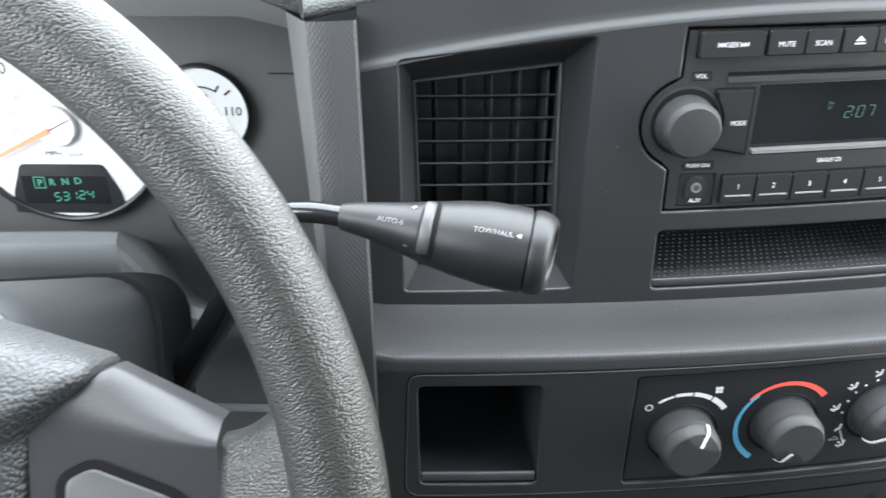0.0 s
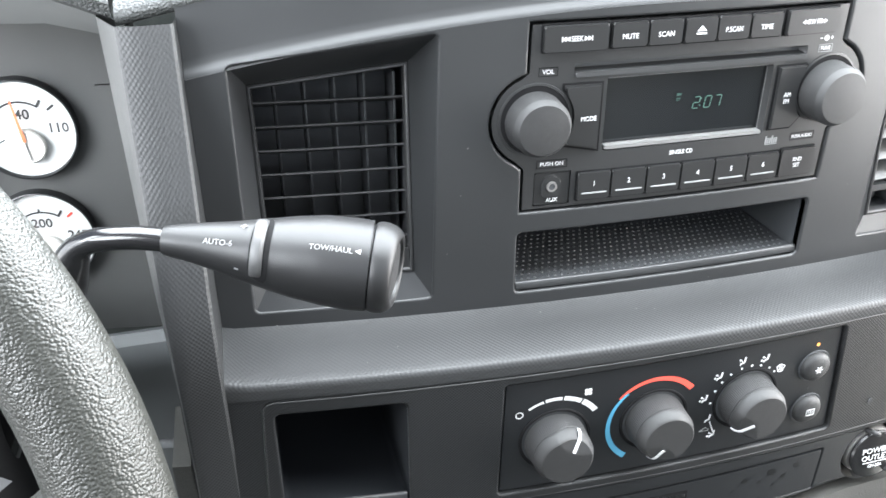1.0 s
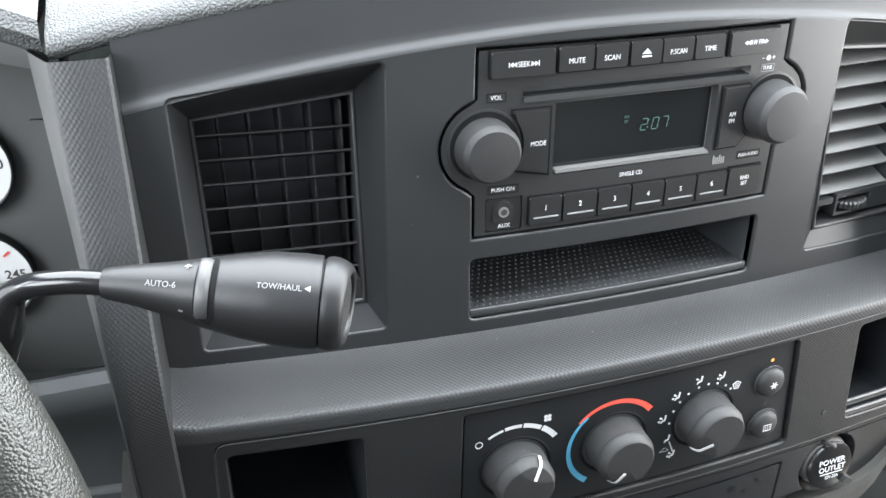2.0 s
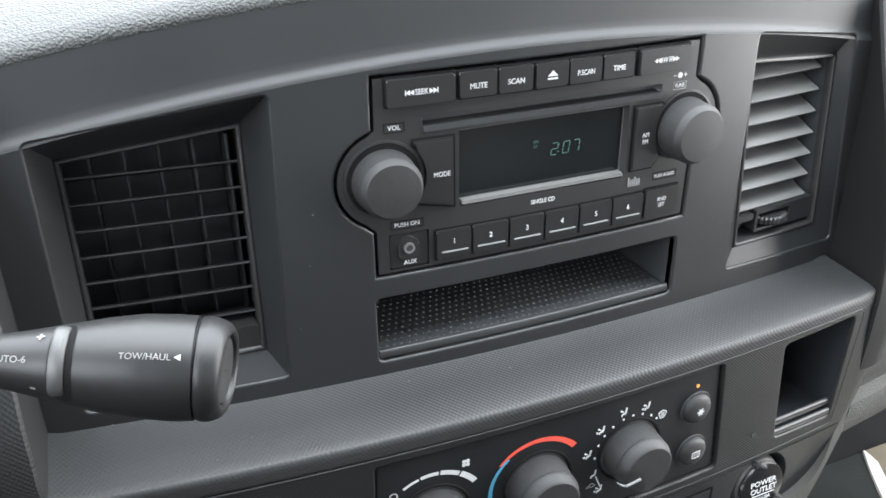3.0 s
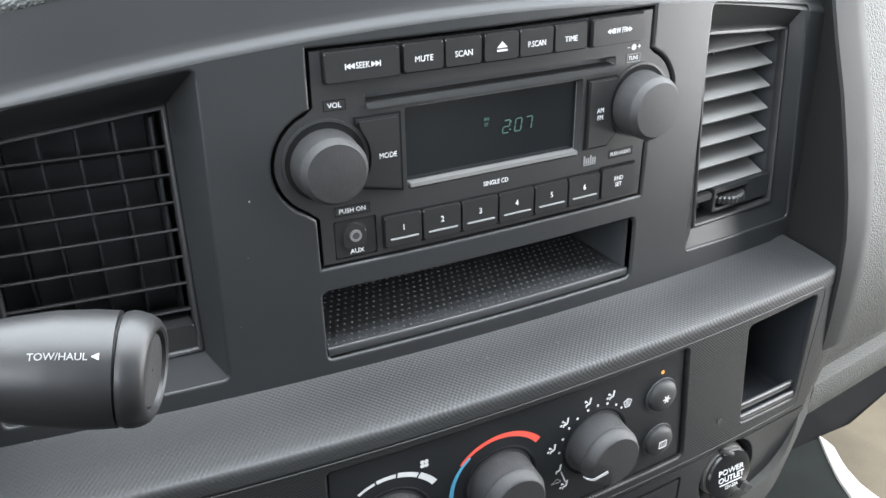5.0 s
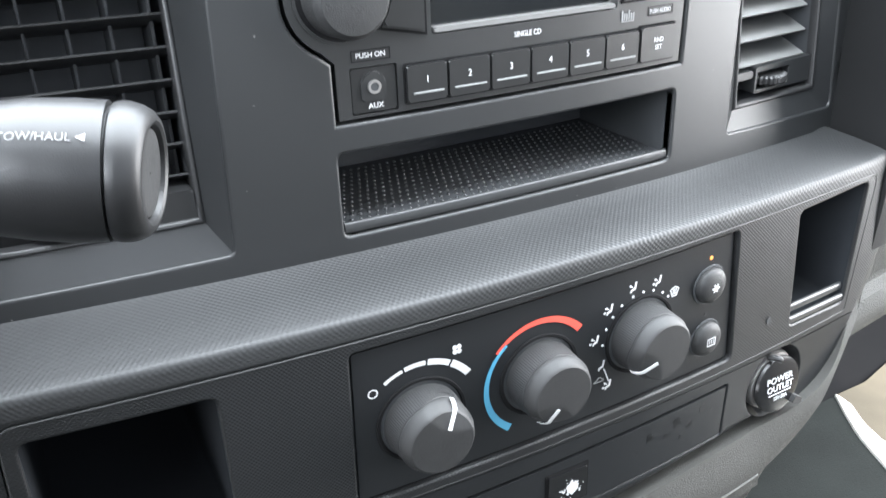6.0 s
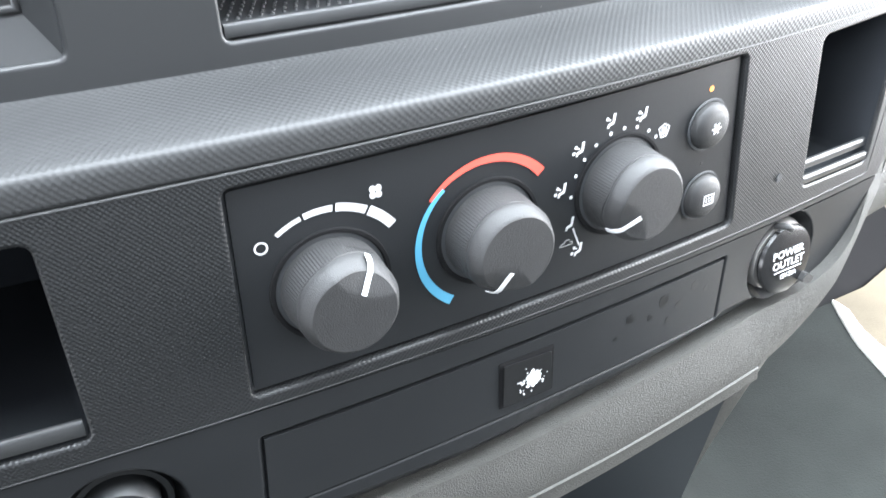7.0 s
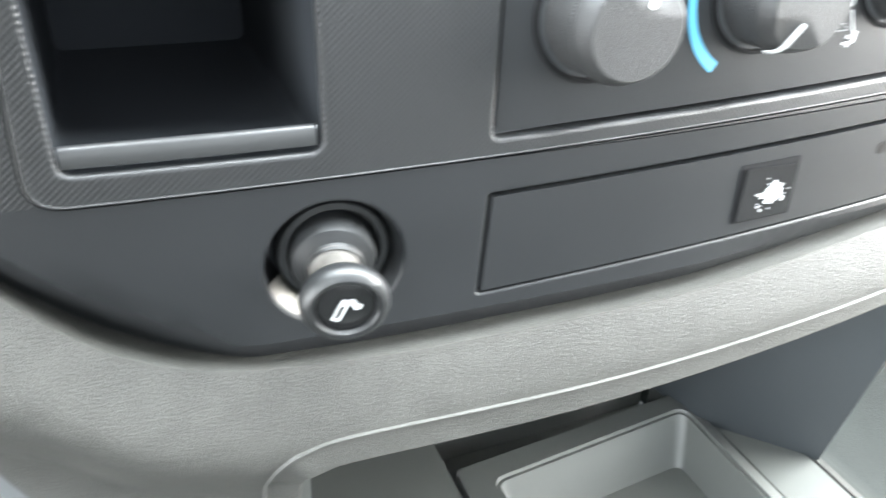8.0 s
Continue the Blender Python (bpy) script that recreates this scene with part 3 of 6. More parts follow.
def build_lower_trim(dash):
    edge = [(0.1370, 0.5778), (0.0480, 0.5706), (-0.0500, 0.5661), (-0.1400, 0.5664), (-0.1625, 0.5636), (-0.1722, 0.5575), (-0.1765, 0.5470), (-0.1790, 0.3600)]
    outer = [(-0.2600, 0.7000), (-0.2580, 0.6600)] + FOOT + [(0.2300, 0.6850), (0.2420, 0.7000), (0.2350, 0.6720), (0.2230, 0.6450), (0.1900, 0.6060), (0.1620, 0.5830)]
    outer += edge + [(-0.2400, 0.3600), (-0.2454, 0.5534), (-0.2528, 0.5686), (-0.2640, 0.5850), (-0.2690, 0.6300), (-0.2690, 0.7000)]
    fold = [(-0.2700, 0.6100), (-0.2455, 0.5960), (-0.2325, 0.5876), (-0.2194, 0.5750), (-0.2060, 0.5670), (-0.1760, 0.5605), (-0.1500, 0.5632), (-0.0500, 0.5661), (0.0480, 0.5706), (0.1370, 0.5778), (0.2500, 0.6300)]

    def soft(d):
        return 0.5 * (d + math.sqrt(d * d + 0.000036))

    def swell(x, z):
        zr = fold[0][1]
        for (x0, z0), (x1, z1) in zip(fold, fold[1:]):
            if x0 <= x:
                zr = z0 + (z1 - z0) * min(1.0, (x - x0) / (x1 - x0))
        d = z - zr
        return min(0.0, -0.013 + 0.34 * soft(d) + 0.55 * soft(-d))
    part("lower_trim", plate(outer, [], -0.040, 0.010, 0.006, 0.0014, swell), M["trim"], dash, "grey stippled plastic lower trim round the console opening")
    # frame set into the console opening
    path = [Vector((p[0], p[1])) for p in smooth_path([(x, z, 0) for x, z in edge[:-1]], 5)] + [Vector((-0.1772, 0.53)), Vector((-0.1780, 0.48)), Vector((-0.1790, 0.36))]
    rows = []
    for k, p in enumerate(path):
        d = (path[min(k + 1, len(path) - 1)] - path[max(k - 1, 0)]).normalized()
        n = Vector((-d.y, d.x))
        w = 0.0078 + 0.0035 * min(1.0, max(0.0, (0.08 - p.x) / 0.2))
        y = -0.040 + swell(p.x, p.y)
        rows.append([(p.x + n.x * s, y + u, p.y + n.y * s) for s, u in ((-0.0008, 0.006), (-0.0002, 0.0004), (0.0002, -0.0006), (0.0005, -0.0009), (0.0009, -0.0007), (0.0014, -0.0002), (w, -0.0006), (w + 0.0012, 0.0010), (w + 0.0012, 0.030))])
    part("opening_frame", rows_mesh(rows), M["trim"], dash, "thin grey frame inside the console opening")
    # tapering leg at the end of the trim
    rows = []
    for i in range(9):
        t = i / 8
        x, y, z = 0.1360 + 0.018 * t, -0.042 + 0.056 * t, 0.584 - 0.186 * t
        w = 0.024 * (1 - t) ** 1.4 + 0.009
        rows.append([(x - 0.001, y + 0.012, z), (x - 0.0005, y - 0.001, z), (x + 0.001, y - 0.003, z), (x + w * 0.6, y - 0.004, z), (x + w, y - 0.001, z), (x + w + 0.002, y + 0.02, z)])
    part("trim_leg", rows_mesh(rows), M["trim"], dash, "tapering grey leg of the trim")


def build_cab():
    def box(name, lo, hi, mat, label):
        bm = bmesh.new()
        bmesh.ops.create_cube(bm, size=1)
        for v in bm.verts:
            v.co = [lo[k] + (v.co[k] + 0.5) * (hi[k] - lo[k]) for k in range(3)]
        return tagged(part(name, bm, mat, None, "", False), label, "", "", "structure")
    box("floor", (-0.95, -1.45, 0.16), (0.90, 0.75, 0.20), M["carpet"], "dark grey carpeted cab floor")
    box("ceiling", (-0.95, -1.45, 1.52), (0.95, -0.46, 1.56), M["lining"], "pale cab roof lining")
    box("wall_back_lower", (-0.95, -1.45, 0.20), (0.95, -1.40, 1.08), M["lining"], "pale rear cab wall")
    box("wall_back_upper", (-0.95, -1.45, 1.48), (0.95, -1.40, 1.52), M["lining"], "pale rear cab wall above the window")
    # left wall parted for the added fill lamp; the opening is assumed
    box("wall_left_lower", (-0.95, -1.40, 0.20), (-0.90, -0.98, 1.02), M["lining"], "pale cab side behind the assumed driver-side opening")
    box("wall_left_front", (-0.95, 0.42, 0.20), (-0.90, 0.75, 1.02), M["carpet"], "dark kick panel by the assumed driver-side opening")
    box("wall_left_rear", (-0.95, -1.40, 1.02), (-0.90, -0.98, 1.52), M["lining"], "pale cab corner panel")
    box("wall_left_header", (-0.95, -0.98, 1.48), (-0.90, -0.46, 1.52), M["lining"], "pale door header")
    box("wall_right_rear", (0.90, -1.40, 0.20), (0.95, -0.90, 1.52), M["lining"], "pale cab corner panel")
    box("wall_right_header", (0.90, -0.90, 1.48), (0.95, -0.46, 1.52), M["lining"], "pale door header")
    box("wall_right_front", (0.90, 0.52, 0.20), (0.95, 0.75, 0.96), M["carpet"], "dark kick panel by the open door")
    box("wall_front_lower", (-0.95, 0.70, 0.20), (0.95, 0.75, 0.96), M["carpet"], "dark carpeted bulkhead")


dash = thing("dashboard", "black and grey plastic truck dashboard with centre stack", "dashboard", kind="structure")
build_upper_bezel(dash)
build_surround(dash)
build_lower_facia(dash)
build_dash_pad(dash)
build_lower_trim(dash)
build_cab()


# ---- car radio ----
def seven(ch, x, z, w, h, front, t=0.0009, slant=0.08):
    segs = {"0": "abcdef", "1": "bc", "2": "abged", "3": "abgcd", "4": "fgbc", "5": "afgcd", "6": "afgecd", "7": "abc", "8": "abcdefg", "9": "abfgcd"}[ch]
    g = t * 0.35
    lines = {"a": ((-w / 2 + g, h / 2), (w / 2 - g, h / 2)), "g": ((-w / 2 + g, 0), (w / 2 - g, 0)), "d": ((-w / 2 + g, -h / 2), (w / 2 - g, -h / 2)),
             "f": ((-w / 2, g), (-w / 2, h / 2 - g)), "b": ((w / 2, g), (w / 2, h / 2 - g)), "e": ((-w / 2, -h / 2 + g), (-w / 2, -g)), "c": ((w / 2, -h / 2 + g), (w / 2, -g))}
    out = []
    for s in segs:
        a, b = Vector(lines[s][0]), Vector(lines[s][1])
        d = (b - a).normalized()
        nrm = Vector((-d.y, d.x)) * t / 2
        poly = [a + d * t / 2 + nrm, b - d * t / 2 + nrm, b, b - d * t / 2 - nrm, a + d * t / 2 - nrm, a]
        out.append(flat([(x + p.x + slant * p.y, z + p.y) for p in poly], front))
    return join(*out)


def build_radio():
    r = thing("car_radio", "black single CD car radio with two round knobs", "radio")
    disp, slot = rect(-0.0385, 0.8405, 0.0540, 0.8785, 0.0015), rect(-0.0562, 0.8822, 0.0725, 0.8868, 0.001)
    auxhole = rect(-0.0738, 0.8128, -0.0540, 0.8315, 0.001)
    part("front_panel", plate(radio_outline(-0.0006), [disp, slot, auxhole], 0.0008, 0.02, 0.010, 0.0009), M["radio"], r, "black radio front panel")
    part("shadow_gap", slab(radio_outline(0.0022), 0.011, 0.03, 0), M["gap"], r)
    # display window behind a sloped frame
    part("display_frame", loft(disp, rect(-0.0372, 0.8432, 0.0525, 0.8768, 0.001), 0.0012, 0.0052), M["radio"], r)
    # pale tone paints the highlight on the display's bevelled edges
    lip = part("display_sill", slab(rect(-0.0370, 0.8412, 0.0528, 0.8430, 0.0006), 0.0006, 0.005, 0.0005), M["rslat"], r, "lower edge of the display, its highlight put into the colour")
    part("display_edge", frame_bars(-0.0378, 0.8428, 0.0531, 0.8774, 0.0046, 0.0005), M["rslat"], r, "thin edge round the display, pale for its highlight")
    win = part("display_window", slab(rect(-0.0375, 0.8425, 0.0530, 0.8775), 0.0050, 0.007, 0), M["glass"], r, "smoked display window")
    part("clock_digits", join(seven("2", 0.0140, 0.8605, 0.0034, 0.0060, 0.0047, 0.00045, 0.14), seven("0", 0.0205, 0.8605, 0.0034, 0.0060, 0.0047, 0.00045, 0.14), seven("7", 0.0262, 0.8605, 0.0034, 0.0060, 0.0047, 0.00045, 0.14),
                              flat(rect(0.0160, 0.8622, 0.0167, 0.8629), 0.0047), flat(rect(0.0157, 0.8585, 0.0164, 0.8592), 0.0047)), M["dim"], win, "dim green clock digits reading 2:07")
    part("band_marks", join(words("FM", 0.0035, 0.8655, 0.0022, 0.0047), words("ST", 0.0034, 0.8630, 0.0022, 0.0047)), M["dim"], win)
    # disc slot
    part("disc_slot", loft(slot, rect(-0.0540, 0.8835, 0.0700, 0.8856, 0.0005), 0.0012, 0.006), M["radio"], r, "long disc slot")
    part("slot_lip", slab(rect(-0.0556, 0.8799, 0.0722, 0.8824, 0.0006), -0.0004, 0.004, 0.0007), M["lip"], r, "satin lip under the disc slot")
    part("slot_opening", slab(rect(-0.0545, 0.8830, 0.0705, 0.8862), 0.0055, 0.01, 0), M["dark"], r)

    def button(name, x0, z0, x1, z1, legend, size=0.0036, dx=0.0, dz=0.0, bar=False, front=-0.0012, poly=None, lines=None, bevel=0.0009, wide=0.9):
        part("button_gap", slab([(p[0], p[1]) for p in (poly or rect(x0 - 0.0009, z0 - 0.0009, x1 + 0.0009, z1 + 0.0009, 0.001))], 0.0003, 0.004, 0), M["gap"], r)
        b = part(name, slab(poly_in(poly, 0.0011) if poly else rect(x0, z0, x1, z1, 0.0008), front, 0.004, bevel, 2), M["button"], r)
        cx, cz = (x0 + x1) / 2 + dx, (z0 + z1) / 2 + dz
        if lines:
            part("legend", join(*[words(t, cx, cz + (len(lines) / 2 - 0.5 - i) * size * 1.05, size, front - 0.0001, bold=0.0, wide=wide) for i, t in enumerate(lines)]), M["print"], b, "white lettering")
        elif legend:
            part("legend", words(legend, cx, cz, size, front - 0.0001, bold=0.0, wide=wide), M["print"], b, "white lettering")
        if bar:
            part("underline", slab(rect(x0 + 0.0022, z0 + 0.0033, x1 - 0.0016, z0 + 0.0040, 0.0003), front - 0.0005, front + 0.001, 0.0002), M["faint"], b, "raised grey bar")
        return b

    def arrows(x, z, n, way, front, bar):
        out = []
        for i in range(n):
            a = x + way * i * 0.0018
            out.append(flat([(a, z - 0.0012), (a + way * 0.0018, z), (a, z + 0.0012)], front))
        if bar:
            e = x + way * n * 0.0018
            out.append(flat(rect(min(e, e + way * 0.0004), z - 0.0012, max(e, e + way * 0.0004), z + 0.0012), front))
        return out

    zt, zb = 0.9052, 0.8935
    b = button("seek_button", -0.0728, 0.8932, -0.0412, 0.9053, "SEEK", front=-0.0022, wide=0.8, bevel=0.0012)
    part("seek_arrows", join(*arrows(-0.0606, 0.8992, 2, -1, -0.0023, True), *arrows(-0.0534, 0.8992, 2, 1, -0.0023, True)), M["print"], b)
    for name, x0, x1, t in (("mute_button", -0.0386, -0.0206, "MUTE"), ("scan_button", -0.0194, -0.0024, "SCAN"), ("preset_scan_button", 0.0172, 0.0343, "P.SCAN"), ("time_button", 0.0356, 0.0528, "TIME")):
        button(name, x0, zb, x1, zt, t, 0.0036, dz=-0.0008, wide=0.80 if "." in t else 0.92)
    b = button("eject_button", -0.0006, zb, 0.0162, zt, "")
    part("eject_mark", join(flat([(0.0052, 0.8988), (0.0104, 0.8988), (0.0078, 0.9014)], -0.0013), flat(rect(0.0052, 0.8972, 0.0104, 0.8980), -0.0013)), M["print"], b)
    b = button("wind_button", 0.0560, 0.8934, 0.0862, 0.9056, "RW FF", front=-0.0022, wide=0.72, bevel=0.0012)
    part("wind_arrows", join(*arrows(0.0674, 0.8995, 2, -1, -0.0023, False), *arrows(0.0748, 0.8995, 2, 1, -0.0023, False)), M["print"], b)
    xs = [-0.0512, -0.0325, -0.0126, 0.0072, 0.0272, 0.0471, 0.0668]
    for i in range(6):
        button("preset_button", xs[i] + 0.0006, 0.8150, xs[i + 1] - 0.0006, 0.8298, str(i + 1), 0.0040, dz=0.0014, bar=True)
    button("set_button", 0.0680, 0.8150, 0.0888, 0.8305, "", 0.0032, lines=["RND", "SET"], wide=0.85)
    vol, tune = (-0.0748, 0.8596), (0.0885, 0.8630)
    mode = [(-0.0405, 0.8408), (-0.0405, 0.8772), (-0.0615, 0.8772)] + [(vol[0] + 0.0195 * math.cos(radians(a)), vol[1] + 0.0195 * math.sin(radians(a))) for a in (48, 36, 24, 12, 0, -12, -24, -36, -48)]
    button("mode_button", -0.0560, 0.8408, -0.0405, 0.8772, "MODE", 0.0034, front=-0.0011, poly=mode, dx=0.0006, wide=0.85)
    band = [(0.0560, 0.8425), (0.0700, 0.8425)] + [(tune[0] + 0.0190 * math.cos(radians(a)), tune[1] + 0.0190 * math.sin(radians(a))) for a in (228, 212, 196, 180, 164, 148, 136)] + [(0.0735, 0.8778), (0.0560, 0.8778)]
    button("band_button", 0.0560, 0.8425, 0.0700, 0.8778, "", 0.0034, front=-0.0011, poly=band, lines=["AM", "FM"], dx=0.0008, wide=0.85)
    # knobs with their round wells
    for name, (x, z), rad in (("volume_knob", vol, 0.0149), ("tuning_knob", tune, 0.0159)):
        part("knob_well", lathe([(0.0188, 0.0002), (0.0187, 0.0008), (0.0176, 0.0009), (0.0170, -0.0016), (0.012, -0.0018)], (x, 0.0010, z), n=48), M["radio"], r)
        part("knob_groove", lathe([(0.0176, 0.0003), (0.0168, 0.0003), (0.0130, 0.0003)], (x, 0.0006, z), n=48), M["gap"], r)
        up = 0.0004 if name == "volume_knob" else 0.0022
        k = part(name, lathe([(rad * 1.03, -0.004), (rad * 1.03, 0.0010), (rad, 0.0025), (rad * 0.985, 0.0094 + up), (rad * 0.97, 0.0102 + up), (rad * 0.86, 0.0127 + up), (rad * 0.84, 0.0131 + up), (rad * 0.5, 0.0136 + up), (0, 0.0138 + up)], (x, 0.0, z - 0.0005 - up * 0.4), n=64), M["knob"], r, "round black rotary knob with a satin bevel", sharp=20)
    # small printed labels
    for x0, z0, x1, z1 in ((-0.0741, 0.8812, -0.0645, 0.8856), (-0.0728, 0.8338, -0.0567, 0.8382), (0.0722, 0.8352, 0.0872, 0.8393)):
        part("label_box", frame_bars(x0, z0, x1, z1, 0.0006), M["gap"], r)
    for text, x, z, size, bold, wide in (("VOL", -0.0693, 0.8834, 0.0031, 0.0, 1), ("PUSH ON", -0.0648, 0.8360, 0.0029, 0.0, 1), ("PUSH AUDIO", 0.0797, 0.8372, 0.0026, 0, 0.85), ("SINGLE CD", 0.0065, 0.8360, 0.0032, 0.004, 0.85), ("AUX", -0.0638, 0.8160, 0.0031, 0.004, 1)):
        part("label_lettering", words(text, x, z, size, 0.0006, bold=bold, wide=wide), M["print"], r, "small white lettering")
    part("label_box", frame_bars(0.0790, 0.8826, 0.0872, 0.8866, 0.0006), M["faint"], r)
    part("label_lettering", words("TUNE", 0.0831, 0.8846, 0.0028, 0.0006, wide=0.85), M["print"], r, "small white lettering")
    part("tune_sign", join(flat(rect(0.0788, 0.8896, 0.0804, 0.8900), 0.0007), flat(circle(0.0828, 0.8898, 0.0015, 12), 0.0007), flat(rect(0.0852, 0.8896, 0.0870, 0.8900), 0.0007), flat(rect(0.0859, 0.8889, 0.0863, 0.8907), 0.0007)), M["print"], r)
    # plain bars for the disc mark
    part("disc_mark", join(*[flat(rect(0.0566 + 0.0013 * i, 0.8350, 0.0574 + 0.0013 * i, 0.8380 if i % 3 else 0.8392), 0.0006) for i in range(6)], flat(rect(0.0566, 0.8343, 0.0640, 0.8347), 0.0006)), M["faint"], r, "grey disc mark of plain bars")
    # socket panel
    a = part("socket_panel", slab(rect(-0.0733, 0.8133, -0.0545, 0.8310, 0.0008), 0.0015, 0.006, 0.0005), M["button"], r)
    part("socket_rim", slab(rpoly([(-0.0695, 0.8180), (-0.0590, 0.8180), (-0.0590, 0.8295), (-0.0695, 0.8295)], [0.001, 0.001, 0.005, 0.005]), 0.0006, 0.003, 0.0008), M["radio"], a)
    part("socket_ring", lathe([(0.0028, 0.0002), (0.0027, 0.0012), (0.0018, 0.0012), (0.0016, 0.0004)], (-0.0642, 0.0008, 0.8235), n=24), M["chrome_dull"], a, "metal headphone socket ring")
    part("socket_hole", lathe([(0.0017, 0.0008), (0.0, 0.0008)], (-0.0642, 0.0008, 0.8235), n=20), M["dark"], a)


build_radio()


# ---- storage tray under the radio ----
def build_pocket(name, label, mouth, back, front, mat="dark", taper=0.0):
    p = thing(name, label, "tray")
    cx, cz = sum(q[0] for q in mouth) / len(mouth), sum(q[1] for q in mouth) / len(mouth)
    inner = [(cx + (x - cx) * (1 - taper), cz + (z - cz) * (1 - taper)) for x, z in mouth]
    bm = loft(mouth, inner, front, back)
    bm.verts.ensure_lookup_table()
    bm.faces.new([bm.verts[len(mouth) + i] for i in range(len(mouth))])
    part("pocket", bm, M[mat], p)
    return p


def lip_mesh(x0, x1, z0, z1, y, lift=0.0, n=16):
    rows = []
    for i in range(n + 1):
        x, k = x0 + (x1 - x0) * i / n, lift * i / n
        rows.append([(x, y + 0.0030, z0 + k), (x, y + 0.0026, z1 - 0.0008 + k), (x, y + 0.0020, z1 + k), (x, y + 0.0010, z1 + k), (x, y + 0.0004, z1 - 0.0004 + k), (x, y + 0.0001, z1 - 0.0010 + k), (x, y, z0 + 0.0012 + k), (x, y + 0.0004, z0 + 0.0004 + k), (x, y + 0.003, z0 + k)])
    return rows_mesh(rows)


tray = build_pocket("storage_tray", "open black tray below the radio with a dimpled rubber mat", TRAY, 0.075, 0.0016)
part("tray_lip", lip_mesh(-0.0808, 0.0922, 0.7628, 0.7678, 0.0016), M["lip"], tray, "rounded black front lip")
mat_pts, mat_faces = [], []
for i in range(44):
    for j in range(13):
        x, y = -0.0790 + 0.170 * (i + 0.5 * (j % 2)) / 44, 0.0085 + 0.064 * j / 13
        k = len(mat_pts)
        mat_pts += [(x + r * math.cos(q * math.pi / 4), y + r * math.sin(q * math.pi / 4), z) for r, z in ((0.0010, 0.7657), (0.0006, 0.7664)) for q in range(8)] + [(x, y, 0.7667)]
        mat_faces += [(k + q, k + (q + 1) % 8, k + 8 + (q + 1) % 8, k + 8 + q) for q in range(8)] + [(k + 8 + q, k + 8 + (q + 1) % 8, k + 16) for q in range(8)]
me = bpy.data.meshes.new("tmp_dots")
me.from_pydata(mat_pts, [], mat_faces)
bm = bmesh.new()
bm.from_mesh(me)
bpy.data.meshes.remove(me)
tagged(part("mat_dots", bm, M["matdot"], tray, "raised dots of the rubber mat", smooth=False), kind="stuff")
part("rubber_mat", plate(rect(-0.0810, 0.7640, 0.0920, 0.7659), [], 0.0045, 0.0745, 0.006, 0), M["dark"], tray, "black rubber mat")


